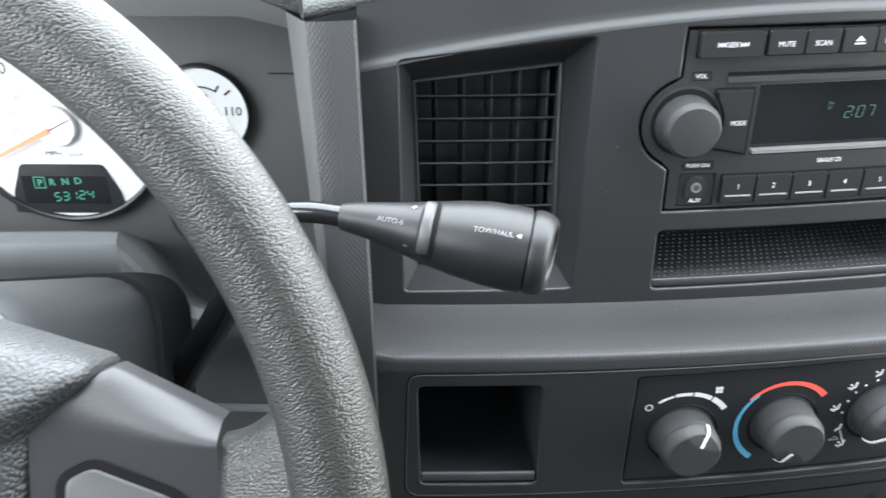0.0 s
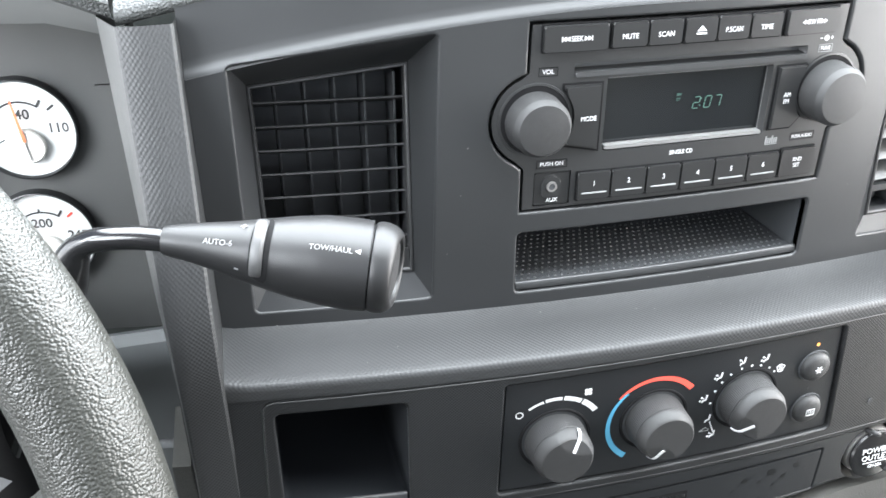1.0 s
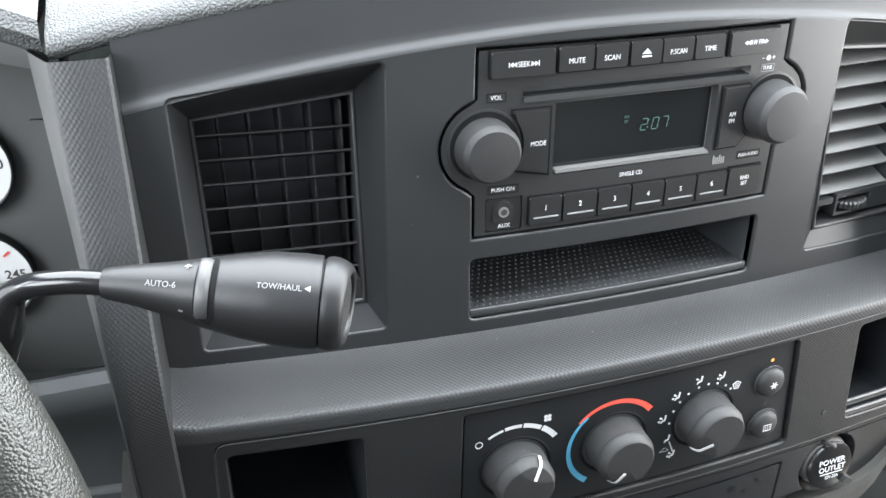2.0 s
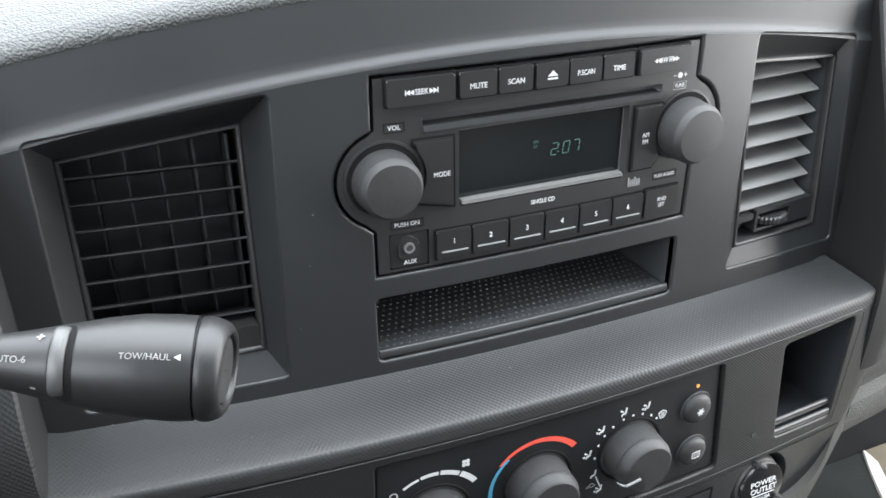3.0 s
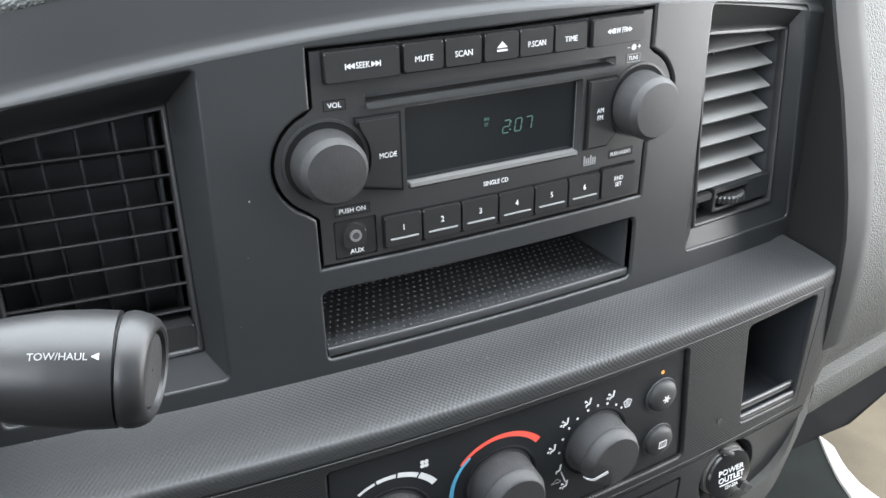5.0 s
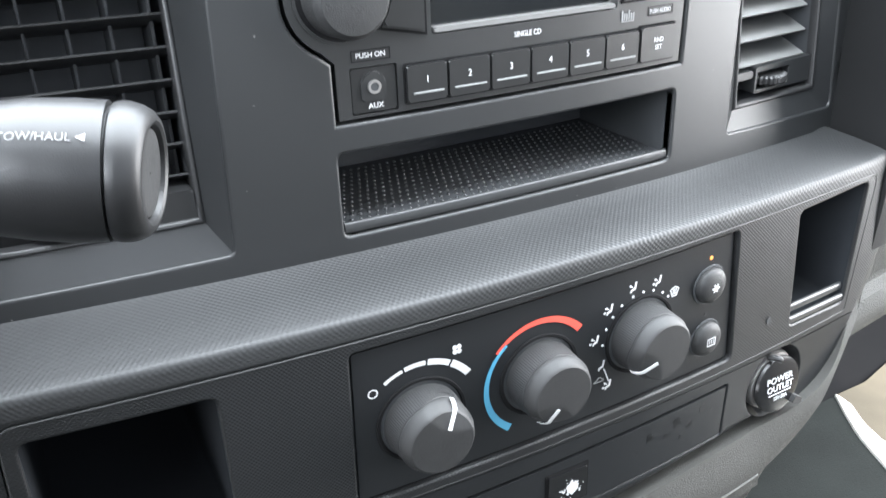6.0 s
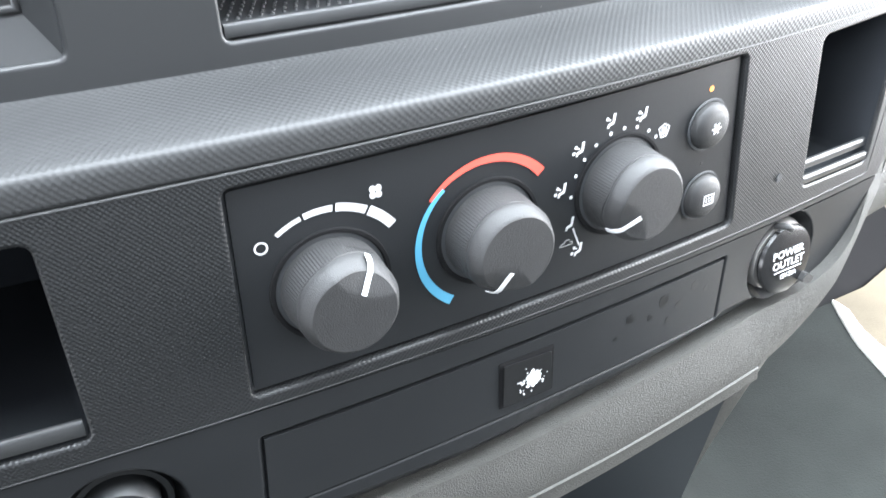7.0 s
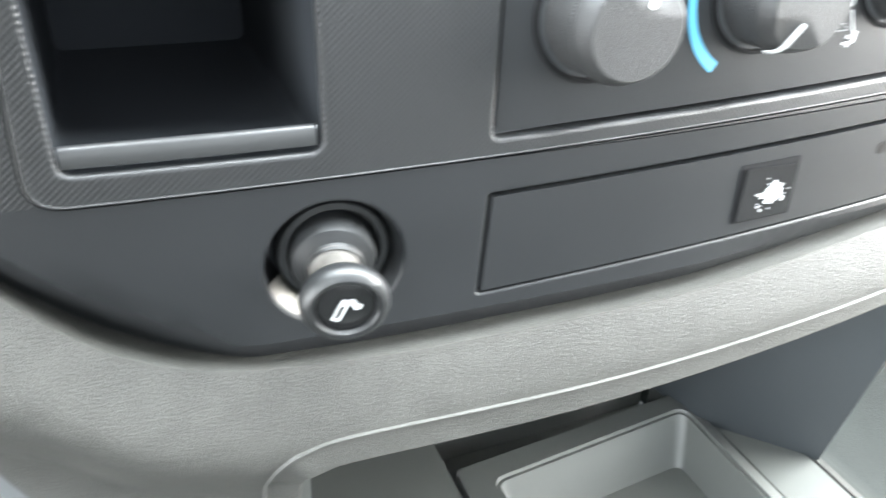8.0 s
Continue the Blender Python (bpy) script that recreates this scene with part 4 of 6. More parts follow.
# ---- air vents ----
def build_vent(label, mouth, inner, depth, zs, x0, x1, pitch_deg, chord, slat_mat, vanes, block, wheel, slotted):
    v = thing("air_vent", label, "air vent", group="dash vents")
    even = lambda poly: [(p[0] + (q[0] - p[0]) * k / 12, p[1] + (q[1] - p[1]) * k / 12) for p, q in zip(poly, poly[1:] + poly[:1]) for k in range(12)]
    part("vent_frame", loft(even(mouth), even(inner), 0.0012, depth), M["bezel"], v, "sloped black vent frame", sharp=20)
    cx, cz = sum(q[0] for q in inner) / 4, sum(q[1] for q in inner) / 4
    deep = lambda x, z: depth(x, z) + 0.042
    bm = loft(inner, inner, depth, deep)
    bm.verts.ensure_lookup_table()
    bm.faces.new([bm.verts[len(inner) + i] for i in range(len(inner))])
    part("duct", bm, M["duct"], v)
    rail = even(inner)
    rows = [[(x, depth(x, z) + dy, z) for x, z in poly_in(rail, d)] for d, dy in ((-0.0008, 0.0006), (-0.0004, -0.0008), (0.0004, -0.0014), (0.0014, -0.0013), (0.0020, -0.0004), (0.0022, 0.0040))]
    part("inner_rail", rows_mesh(rows, True), M["slat"], v, "thin black rail round the louvres", sharp=50)
    a = radians(pitch_deg)
    for z in zs:
        y = depth(0, z) + 0.003
        c, s = math.cos(a), math.sin(a)
        lx = x0(z) + 0.0008
        rx = x1(z) - 0.0008
        rows = []
        for i in range(7):
            x = lx + (rx - lx) * i / 6
            t = 0.00065
            prof = [(0, -t * 0.6), (0, t * 0.6), (t, t), (chord * 0.7, t * 0.8), (chord, 0), (chord * 0.7, -t * 0.8), (t, -t)]
            rows.append([(x, y + u * c - w * s, z + u * s + w * c) for u, w in prof])
        bm = rows_mesh(rows, True)
        part("louvre", bm, slat_mat, v)
    for x in vanes:
        y0 = depth(0, 0.80) + 0.021
        part("vane", slab(rect(x - 0.0006, min(p[1] for p in inner) + 0.004, x + 0.0006, max(p[1] for p in inner) - 0.006), y0, y0 + 0.022, 0.0004), M["vane"], v)
    # adjuster block and thumb wheel at the foot
    bx0, bz0, bx1, bz1 = block
    wx, wz = wheel
    y = depth(0, bz0)
    blk = rect(bx0, bz0, bx1, bz1, 0.001)
    if slotted:
        hole = rect(wx - 0.0135, bz0 + 0.0018, wx + 0.0125, bz1 - 0.0030, 0.001)
        part("adjuster_block", plate(blk, [hole], y + 0.001, y + 0.02, 0.005, 0.0006, roll=0.0006), M["bezel"], v, "small black adjuster block", sharp=22)
        part("wheel_slot", flat(poly_in(hole, -0.0004), y + 0.006, 0.0002), M["gap"], v)
        part("side_bar", slab(rect(x0(bz1) + 0.001, bz1 - 0.0052, bx0 - 0.0022, bz1 - 0.0012, 0.0008), y + 0.001, y + 0.02, 0.0008), M["bezel"], v)
        part("side_recess", flat(rect(x0(bz1), bz0 - 0.001, bx0, bz1 - 0.001), y + 0.012, 0.0002), M["dark"], v)
    else:
        part("adjuster_block", slab(blk, y + 0.0005, y + 0.02, 0.0012), M["slat"], v, "small black adjuster block")
        part("wheel_slot", slab(rect(x0(bz1) + 0.0003, bz0 - 0.0008, bx0, bz1 + 0.0012), y + 0.004, y + 0.02, 0), M["gap"], v)
    part("thumb_wheel", lathe([(0.0, -0.0024), (0.0122, -0.0024), (0.0135, -0.0014), (0.0135, 0.0014), (0.0122, 0.0024), (0, 0.0024)], (wx, y + 0.0095, wz), (0, 0, 1), 90, flute=lambda i, j: 1.03 if i % 3 else 0.94), M["slat"], v, "ribbed black thumb wheel")
    return v


VL_IN = [(-0.2098, 0.7775), (-0.1352, 0.7780), (-0.1312, 0.8845), (-0.2098, 0.8765)]
VR_IN = [(0.1410, 0.7790), (0.2085, 0.7790), (0.2050, 0.8840), (0.1385, 0.8890)]
dl = lambda x, z: 0.0085 + max(0, z - 0.778) * 0.200
dr = lambda x, z: 0.0040 + max(0, z - 0.779) * 0.05
build_vent("black air vent with edge-on louvres, below the dash pad", VENT_L, VL_IN, dl, [0.8670 - 0.0118 * i for i in range(7)], lambda z: -0.2098, lambda z: -0.1352 + (z - 0.778) * 0.0375, -24, 0.017, M["slat"], [-0.1965 + 0.0148 * i for i in range(5)], (-0.1615, 0.7782, -0.1370, 0.7915), (-0.1840, 0.7840), False)
# these louvres take the lit tone
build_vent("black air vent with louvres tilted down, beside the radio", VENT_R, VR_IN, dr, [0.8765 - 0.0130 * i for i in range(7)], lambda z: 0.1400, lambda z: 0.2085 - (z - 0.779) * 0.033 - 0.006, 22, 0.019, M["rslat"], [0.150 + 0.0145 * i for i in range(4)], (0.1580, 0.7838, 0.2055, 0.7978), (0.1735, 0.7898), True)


# ---- lower facia: insert, pockets, heater control ----
build_pocket_l = build_pocket("storage_pocket", "square open black pocket with a lip along its foot", CUB_L, 0.065, -0.0404, taper=0.02, mat="cavity")
part("pocket_lip", lip_mesh(-0.2150, -0.1514, 0.6625, 0.6686, -0.0412), M["lip"], build_pocket_l, "rounded black lip")
build_pocket_r = build_pocket("storage_pocket", "narrow open black pocket with two ridges along its foot", CUB_R, 0.065, -0.0404, taper=0.02, mat="cavity")
part("pocket_lip", lip_mesh(0.1556, 0.2044, 0.6660, 0.6702, -0.0420, -0.0013), M["lip"], build_pocket_r, "rounded black ridge")
part("pocket_lip", lip_mesh(0.1552, 0.2044, 0.6722, 0.6769, -0.0400, -0.0014), M["lip"], build_pocket_r, "rounded black ridge")


def knob_mesh(x, z, r0, r1, length, base, ang, n=72):
    """A heater knob: fluted skirt, bevelled crown, and a thumb facet towards the pointer."""
    prof = [(r0, 0.0), (r0, 0.0010)] + [(r0 - 0.0008 * k, 0.0012 + length * 0.56 * k) for k in (0, 0.25, 0.5, 0.75, 1.0)]
    e = 0.0014 + length * 0.56
    prof += [(r0 - 0.0011, e), (r0 - 0.0011, e + 0.0004), (r0 - 0.0007, e + 0.0010)]
    prof += [(r0 - 0.0008, e + 0.0024), (r0 - 0.0013, e + 0.0034), (r1 + 0.0010, length - 0.0009), (r1 + 0.0004, length - 0.0003)]
    prof += [(r1 * k, length) for k in (1.0, 0.97, 0.85, 0.7, 0.55, 0.4, 0.25, 0.12)] + [(0, length)]
    bm = lathe(prof, (x, base, z), n=200, side=(1, 0, 0), flute=lambda i, j: (1.005 if i % 2 else 0.995) if 2 <= j <= 6 else 1.0)
    px, pz = math.cos(ang), math.sin(ang)
    for v in bm.verts:
        dx, dz, h = v.co.x - x, v.co.z - z, base - v.co.y
        u, s = dx * px + dz * pz, -dx * pz + dz * px
        if h > length * 0.35:
            d = math.hypot(u - r1 * 1.45, s * 0.8)
            cut = max(0.0, r1 - d) * 0.30
            v.co.y += cut
    return bm


def build_heater():
    h = thing("heater_control", "black heater control panel with three rotary knobs", "heater control")
    f = -0.0402
    part("panel", plate(poly_in(HEATER, 0.0014), [], f, -0.03, 0.010, 0.0008), M["plain"], h, "fine-grained black panel", sharp=22)
    part("panel_gap", slab(poly_in(HEATER, -0.001), -0.0385, -0.029, 0), M["dark"], h)
    fp = f - 0.0001
    tilt = lambda x: 0.0145 * x
    knobs = ((-0.0702, 0.6925, 62), (-0.0126, 0.6955, 243), (0.0442, 0.6982, 212))
    for x, z, a in knobs:
        part("knob_well", lathe([(0.0204, 0.0), (0.0201, 0.0010), (0.0190, 0.0010), (0.0183, 0.0001)], (x, f, z), n=56), M["gap"], h)
        part("well_shadow", lathe([(0.0185, 0.0003), (0.0, 0.0003)], (x, f, z), n=40), M["dark"], h)
        an = radians(a)
        k = part("knob", knob_mesh(x, z, 0.0171, 0.0136, 0.0188, f - 0.0005, an), M["knob"], h, "fluted black heater knob", sharp=28)
        ux, uz = math.cos(an), math.sin(an)
        # white pointer: along the crown, then down the side
        top, r1 = f - 0.0005 - 0.0188, 0.0136
        pts = []
        for u, q in ((0.0062, 0.0), (0.0090, 0.0), (0.0118, 0.0), (0.0136, 0.0), (0.0150, 0.0007), (0.0162, 0.0024), (0.0168, 0.0045)):
            cut = max(0.0, r1 - abs(u - r1 * 1.45)) * 0.30
            pts.append((u + 0.0003, top + cut + q - 0.0003))
        w = 0.0009
        rows = [[(x + u * ux - w * uz, y, z + u * uz + w * ux), (x + u * ux + w * uz, y, z + u * uz - w * ux)] for u, y in pts]
        part("pointer", solid(rows_mesh(rows), 0.0003), M["print"], k, "white pointer line")
    # fan scale
    x, z, _ = knobs[0]
    spans = ((125, 106), (104, 84), (82, 60), (58, 36))
    for i, (a0, a1) in enumerate(spans):
        part("fan_scale", arc_band(x, z, 0.0262 - 0.0002 * i, 0.0277 + 0.0004 * i, a0, a1, fp), M["print"], h)
    part("fan_mark", join(*[flat(circle(x + 0.0172 + 0.0014 * math.cos(a), z + 0.0288 + 0.0015 * math.sin(a), 0.0011, 10), fp) for a in [radians(45 + 90 * i) for i in range(4)]]), M["print"], h, "white fan mark")
    part("off_mark", arc_band(x - 0.0205, z + 0.0192, 0.0016, 0.0022, 0, 360, fp), M["print"], h, "white ring mark")
    # temperature scale
    x, z, _ = knobs[1]
    x, z = x - 0.0003, z - 0.0008
    part("warm_scale", arc_band(x, z, 0.0262, 0.0298, 140, 40, fp, 0.0016, 36), M["red"], h, "red band that widens")
    part("cold_scale", arc_band(x, z, 0.0250, 0.0286, 128, 236, fp - 0.00005, 0.0014, 36), M["blue"], h, "blue band that widens")
    # air flow marks: small seated shapes as bars and dots
    x, z, _ = knobs[2]

    def dot(px, pz, r):
        return flat(circle(px, pz, r, 10), fp)

    def stroke(a, b, w):
        a, b = Vector(a), Vector(b)
        d = (b - a).normalized()
        q = Vector((-d.y, d.x)) * w / 2
        return flat([tuple(a + q), tuple(b + q), tuple(b - q), tuple(a - q)], fp)

    def seat(px, pz, s, face, feet):
        out = [stroke((px + 1.4 * s, pz + 2.2 * s), (px + 1.0 * s, pz - 0.6 * s), 0.9 * s), stroke((px + 1.2 * s, pz - 0.6 * s), (px - 0.8 * s, pz - 1.2 * s), 0.9 * s), stroke((px - 0.8 * s, pz - 1.0 * s), (px - 1.0 * s, pz - 2.2 * s), 0.7 * s)]
        if face:
            out += [dot(px - 1.4 * s, pz + 0.9 * s, 0.55 * s), stroke((px - 1.0 * s, pz + 0.6 * s), (px - 0.1 * s, pz + 0.2 * s), 0.4 * s)]
        if feet:
            out += [dot(px - 2.2 * s, pz - 1.0 * s, 0.55 * s), stroke((px - 2.4 * s, pz - 1.4 * s), (px - 1.6 * s, pz - 0.6 * s), 0.4 * s)]
        return out
    s = 0.00115
    marks = ((170, True, True), (136, True, True), (103, True, False), (71, True, True))
    for a, fa, fe in marks:
        r = 0.0270
        part("flow_mark", join(*seat(x + r * math.cos(radians(a)), z + r * math.sin(radians(a)), s, fa, fe)), M["print"], h, "small white air flow mark")
    px, pz = x + 0.0262 * math.cos(radians(40)), z + 0.0262 * math.sin(radians(40))
    shield = [(px - 0.0026, pz + 0.0010), (px, pz + 0.0024), (px + 0.0026, pz + 0.0010), (px + 0.0013, pz - 0.0026), (px - 0.0013, pz - 0.0026)]
    part("demist_mark", join(*[stroke(shield[i - 1], shield[i], 0.0005) for i in range(5)], *[stroke((px - 0.0009 + 0.0009 * i, pz - 0.0018), (px - 0.0009 + 0.0009 * i, pz + 0.0013), 0.0004) for i in range(3)]), M["print"], h, "white demist mark")
    part("scale_dots", join(*[dot(x + 0.0222 * math.cos(radians(a)), z + 0.0222 * math.sin(radians(a)), 0.0007) for a in (178, 157, 140, 123, 105, 89, 73, 56, 43)]), M["print"], h)
    part("recirculate_marks", join(*seat(x - 0.0224, z - 0.0100, s, False, False), stroke((x - 0.0205, z - 0.0125), (x - 0.0172, z - 0.0205), 0.0006), *seat(x - 0.0178, z - 0.0222, s, True, True)), M["print"], h, "white air flow marks")
    cx, cz = x - 0.0232, z - 0.0180
    car = [(-3.0, -0.9), (-2.2, 0.0), (-1.2, 0.1), (-0.4, 1.3), (1.2, 1.3), (1.8, 0.2), (2.6, 0.1), (2.8, -0.9)]
    car = [(cx + a * 0.0010, cz + b * 0.0010) for a, b in car]
    part("car_mark", join(*[stroke(car[i - 1], car[i], 0.00035) for i in range(len(car))]), M["faint"], h, "grey car outline mark")
    # push buttons at the end of the panel
    for (bx, bz), icon in (((0.0875, 0.7115), "snow"), ((0.0888, 0.6808), "screen")):
        part("button_well", lathe([(0.0106, 0.0002), (0.0104, 0.0006), (0.0096, 0.0006), (0.0094, -0.001)], (bx, f, bz), n=36), M["dark"], h)
        b = part("push_button", lathe([(0.0093, -0.003), (0.0093, 0.0015), (0.0086, 0.0030), (0.0068, 0.0041), (0.004, 0.0047), (0, 0.0049)], (bx, f, bz), n=36), M["knob"], h, "domed black push button")
        fi = f - 0.0048
        if icon == "snow":
            part("snow_mark", join(*[flatten_at(bx, bz, 0.0024, a, fi) for a in (0, 60, 120)], arc_band(bx, bz, 0.0010, 0.0015, 0, 360, fi)), M["print"], b, "white snowflake mark")
        else:
            part("screen_mark", join(frame_bars(bx - 0.0028, bz - 0.0022, bx + 0.0028, bz + 0.0022, fi, 0.0004), *[flat(rect(bx - 0.0015 + 0.0014 * i, bz - 0.0011, bx - 0.00115 + 0.0014 * i, bz + 0.0011), fi) for i in range(3)]), M["print"], b, "white rear screen mark")
    part("indicator", slab(circle(0.0872, 0.7260, 0.0011, 14), f - 0.0003, f + 0.001, 0.0002), M["amber"], h, "lit amber indicator")
    part("indicator", slab(circle(0.0873, 0.6950, 0.0009, 14), f - 0.0002, f + 0.001, 0.0002), M["knob"], h)
    return h


def flatten_at(x, z, r, deg, front):
    a = radians(deg)
    u, w = Vector((math.cos(a), math.sin(a))) * r, Vector((-math.sin(a), math.cos(a))) * 0.00035
    c = Vector((x, z))
    return flat([tuple(c + u + w), tuple(c - u + w), tuple(c - u - w), tuple(c + u - w)], front)


build_heater()


# ---- ash drawer ----
def build_drawer():
    d = thing("ash_drawer", "long black drawer front with a worn square button", "drawer")
    part("drawer_front", plate(poly_in(ASH, 0.0011), [], -0.0421, -0.03, 0.009, 0.0008), M["plain"], d, "smudged black drawer front", sharp=22)
    part("drawer_gap", slab(poly_in(ASH, -0.001), -0.0385, -0.029, 0), M["dark"], d)
    rng = random.Random(12)
    blots = []
    for sx, sz, sr in ((0.055, 0.6335, 0.0024), (0.0665, 0.6305, 0.0016), (0.0735, 0.6360, 0.0030), (0.0830, 0.6310, 0.0020), (0.0915, 0.6375, 0.0022), (0.0770, 0.6250, 0.0012), (0.0990, 0.6330, 0.0015), (0.0480, 0.6265, 0.0011)):
        blots.append([(sx + sr * math.cos(a) * rng.uniform(0.75, 1.25), sz + sr * math.sin(a) * rng.uniform(0.75, 1.25)) for a in [2 * math.pi * i / 14 for i in range(14)]])
    for blot in blots:
        part("smudge", flat(blot, -0.0421, 0.0001), M["stain"], d, "dark oily smudge")
    part("button_gap", flat(rect(-0.0094, 0.6148, 0.0160, 0.6372, 0.0008), -0.0421, 0.0002), M["gap"], d)
    b = part("release_button", slab(rpoly([(-0.0082, 0.6158), (0.0150, 0.6160), (0.0146, 0.6352), (-0.0078, 0.6362)], 0.0006), -0.0434, -0.038, 0.0012, 2, 0.02), M["inlay"], d, "square black release button")
    # worn white paint on the button
    rng = random.Random(4)
    bits = [flat([(0.0062 + 0.0036 * math.cos(a) * rng.uniform(0.7, 1.25), 0.6254 + 0.0038 * math.sin(a) * rng.uniform(0.65, 1.3)) for a in [2 * math.pi * i / 26 for i in range(26)]], -0.0435)]
    for _ in range(42):
        px, pz, s = rng.gauss(0.0052, 0.0042), rng.gauss(0.6252, 0.0026), rng.uniform(0.00018, 0.0006)
        if -0.0050 < px < 0.0125 and 0.619 < pz < 0.633:
            bits.append(flat([(px + s * rng.uniform(0.5, 1.4) * math.cos(a), pz + s * rng.uniform(0.5, 1.4) * math.sin(a)) for a in [2 * math.pi * i / 7 for i in range(7)]], -0.0435))
    part("worn_paint", join(*bits), M["print"], b, "worn white paint")


build_drawer()
rng = random.Random(9)
part("dust_spot", slab([(0.1354 + 0.0019 * math.cos(a) * rng.uniform(0.7, 1.2), 0.6762 + 0.0021 * math.sin(a) * rng.uniform(0.7, 1.2)) for a in [2 * math.pi * i / 16 for i in range(16)]], -0.0431, -0.0427, 0), M["dark"], dash)


# ---- lighter and power outlet ----
def build_lighter():
    c = thing("cigar_lighter", "black cigar lighter plug standing in its socket", "lighter")
    x, z = -0.1485, 0.6255
    part("socket_cone", lathe([(0.0203, 0.0), (0.0198, -0.004), (0.0175, -0.012), (0.0165, -0.020)], (x, -0.0408, z), n=56), M["bezel"], c, "round recess in the facia")
    part("socket_ring", lathe([(0.0162, -0.010), (0.0168, -0.006), (0.0160, -0.003), (0.0140, -0.003), (0.0128, -0.006), (0.0128, -0.018)], (x + 0.0006, -0.0415, z + 0.0022), n=56), M["plug"], c, "dark socket ring")
    part("socket_bottom", lathe([(0.0168, -0.0185), (0, -0.0185)], (x, -0.0415, z), n=40), M["dark"], c)
    ax = (-0.12, -1, -0.11)
    part("plug_collar", lathe([(0.0126, -0.012), (0.0126, -0.002), (0.0118, 0.0005), (0.0085, 0.002), (0.0078, 0.004)], (x - 0.0005, -0.0415, z + 0.0005), ax, 48), M["plug"], c)
    part("plug_neck", lathe([(0.0085, -0.004), (0.0082, 0.003), (0.0066, 0.0045), (0.0062, 0.010), (0.0068, 0.016)], (x - 0.0005, -0.0415, z + 0.0005), ax, 40), M["neck"], c, "dull brownish neck")
    k = part("plug_knob", lathe([(0.0066, 0.0135), (0.0096, 0.0138), (0.0114, 0.0150), (0.0124, 0.0172), (0.0124, 0.0192), (0.0115, 0.0212), (0.0101, 0.0221), (0.0090, 0.0219), (0.0084, 0.0210), (0.0083, 0.0196)], (x - 0.0005, -0.0415, z + 0.0005), ax, 56), M["plug"], c, "round black pull knob")
    part("knob_inlay", lathe([(0.0083, 0.0190), (0.0081, 0.0202), (0.0076, 0.0205), (0, 0.0206)], (x - 0.0005, -0.0415, z + 0.0005), ax, 44), M["inlay"], k, "gloss black inlay")
    # metal crescent stands in for light reflected by the recess wall
    part("socket_metal", rows_mesh([[(x + r * math.cos(q), -0.0415 + y, z + r * math.sin(q)) for r, y in ((0.0202, 0.0008), (0.0186, 0.0022), (0.0156, 0.0050))] for q in [radians(194 + 6 * i) for i in range(11)]]), M["metal"], c, "bright metallic crescent in the recess")
    bx, bz, fy = x - 0.0030, z - 0.0018, -0.0415 - 0.0209
    a = radians(65)
    u, w = Vector((math.cos(a), math.sin(a))), Vector((-math.sin(a), math.cos(a)))
    m = Vector((bx - 0.0014, bz - 0.0003))
    outer = [tuple(m + u * p + w * q) for p, q in ((-0.0040, -0.0012), (0.0036, -0.0012), (0.0036, 0.0012), (-0.0040, 0.0012))]
    inner = [tuple(m + u * p + w * q) for p, q in ((-0.0032, -0.0006), (0.0014, -0.0006), (0.0014, 0.0006), (-0.0032, 0.0006))]
    puff = [(bx + 0.0008, bz + 0.0033), (bx + 0.0022, bz + 0.0030), (bx + 0.0028, bz + 0.0016), (bx + 0.0042, bz + 0.0010), (bx + 0.0036, bz - 0.0006), (bx + 0.0022, bz - 0.0004), (bx + 0.0014, bz + 0.0014)]
    mark = join(loft(outer, inner, fy - 0.0001, fy - 0.0001), flat(puff, fy))
    for v in mark.verts:
        v.co.y += -(v.co.z - bz) * 0.11 - (v.co.x - bx) * 0.12
    part("smoke_mark", mark, M["print"], k, "white cigarette mark")


build_lighter()


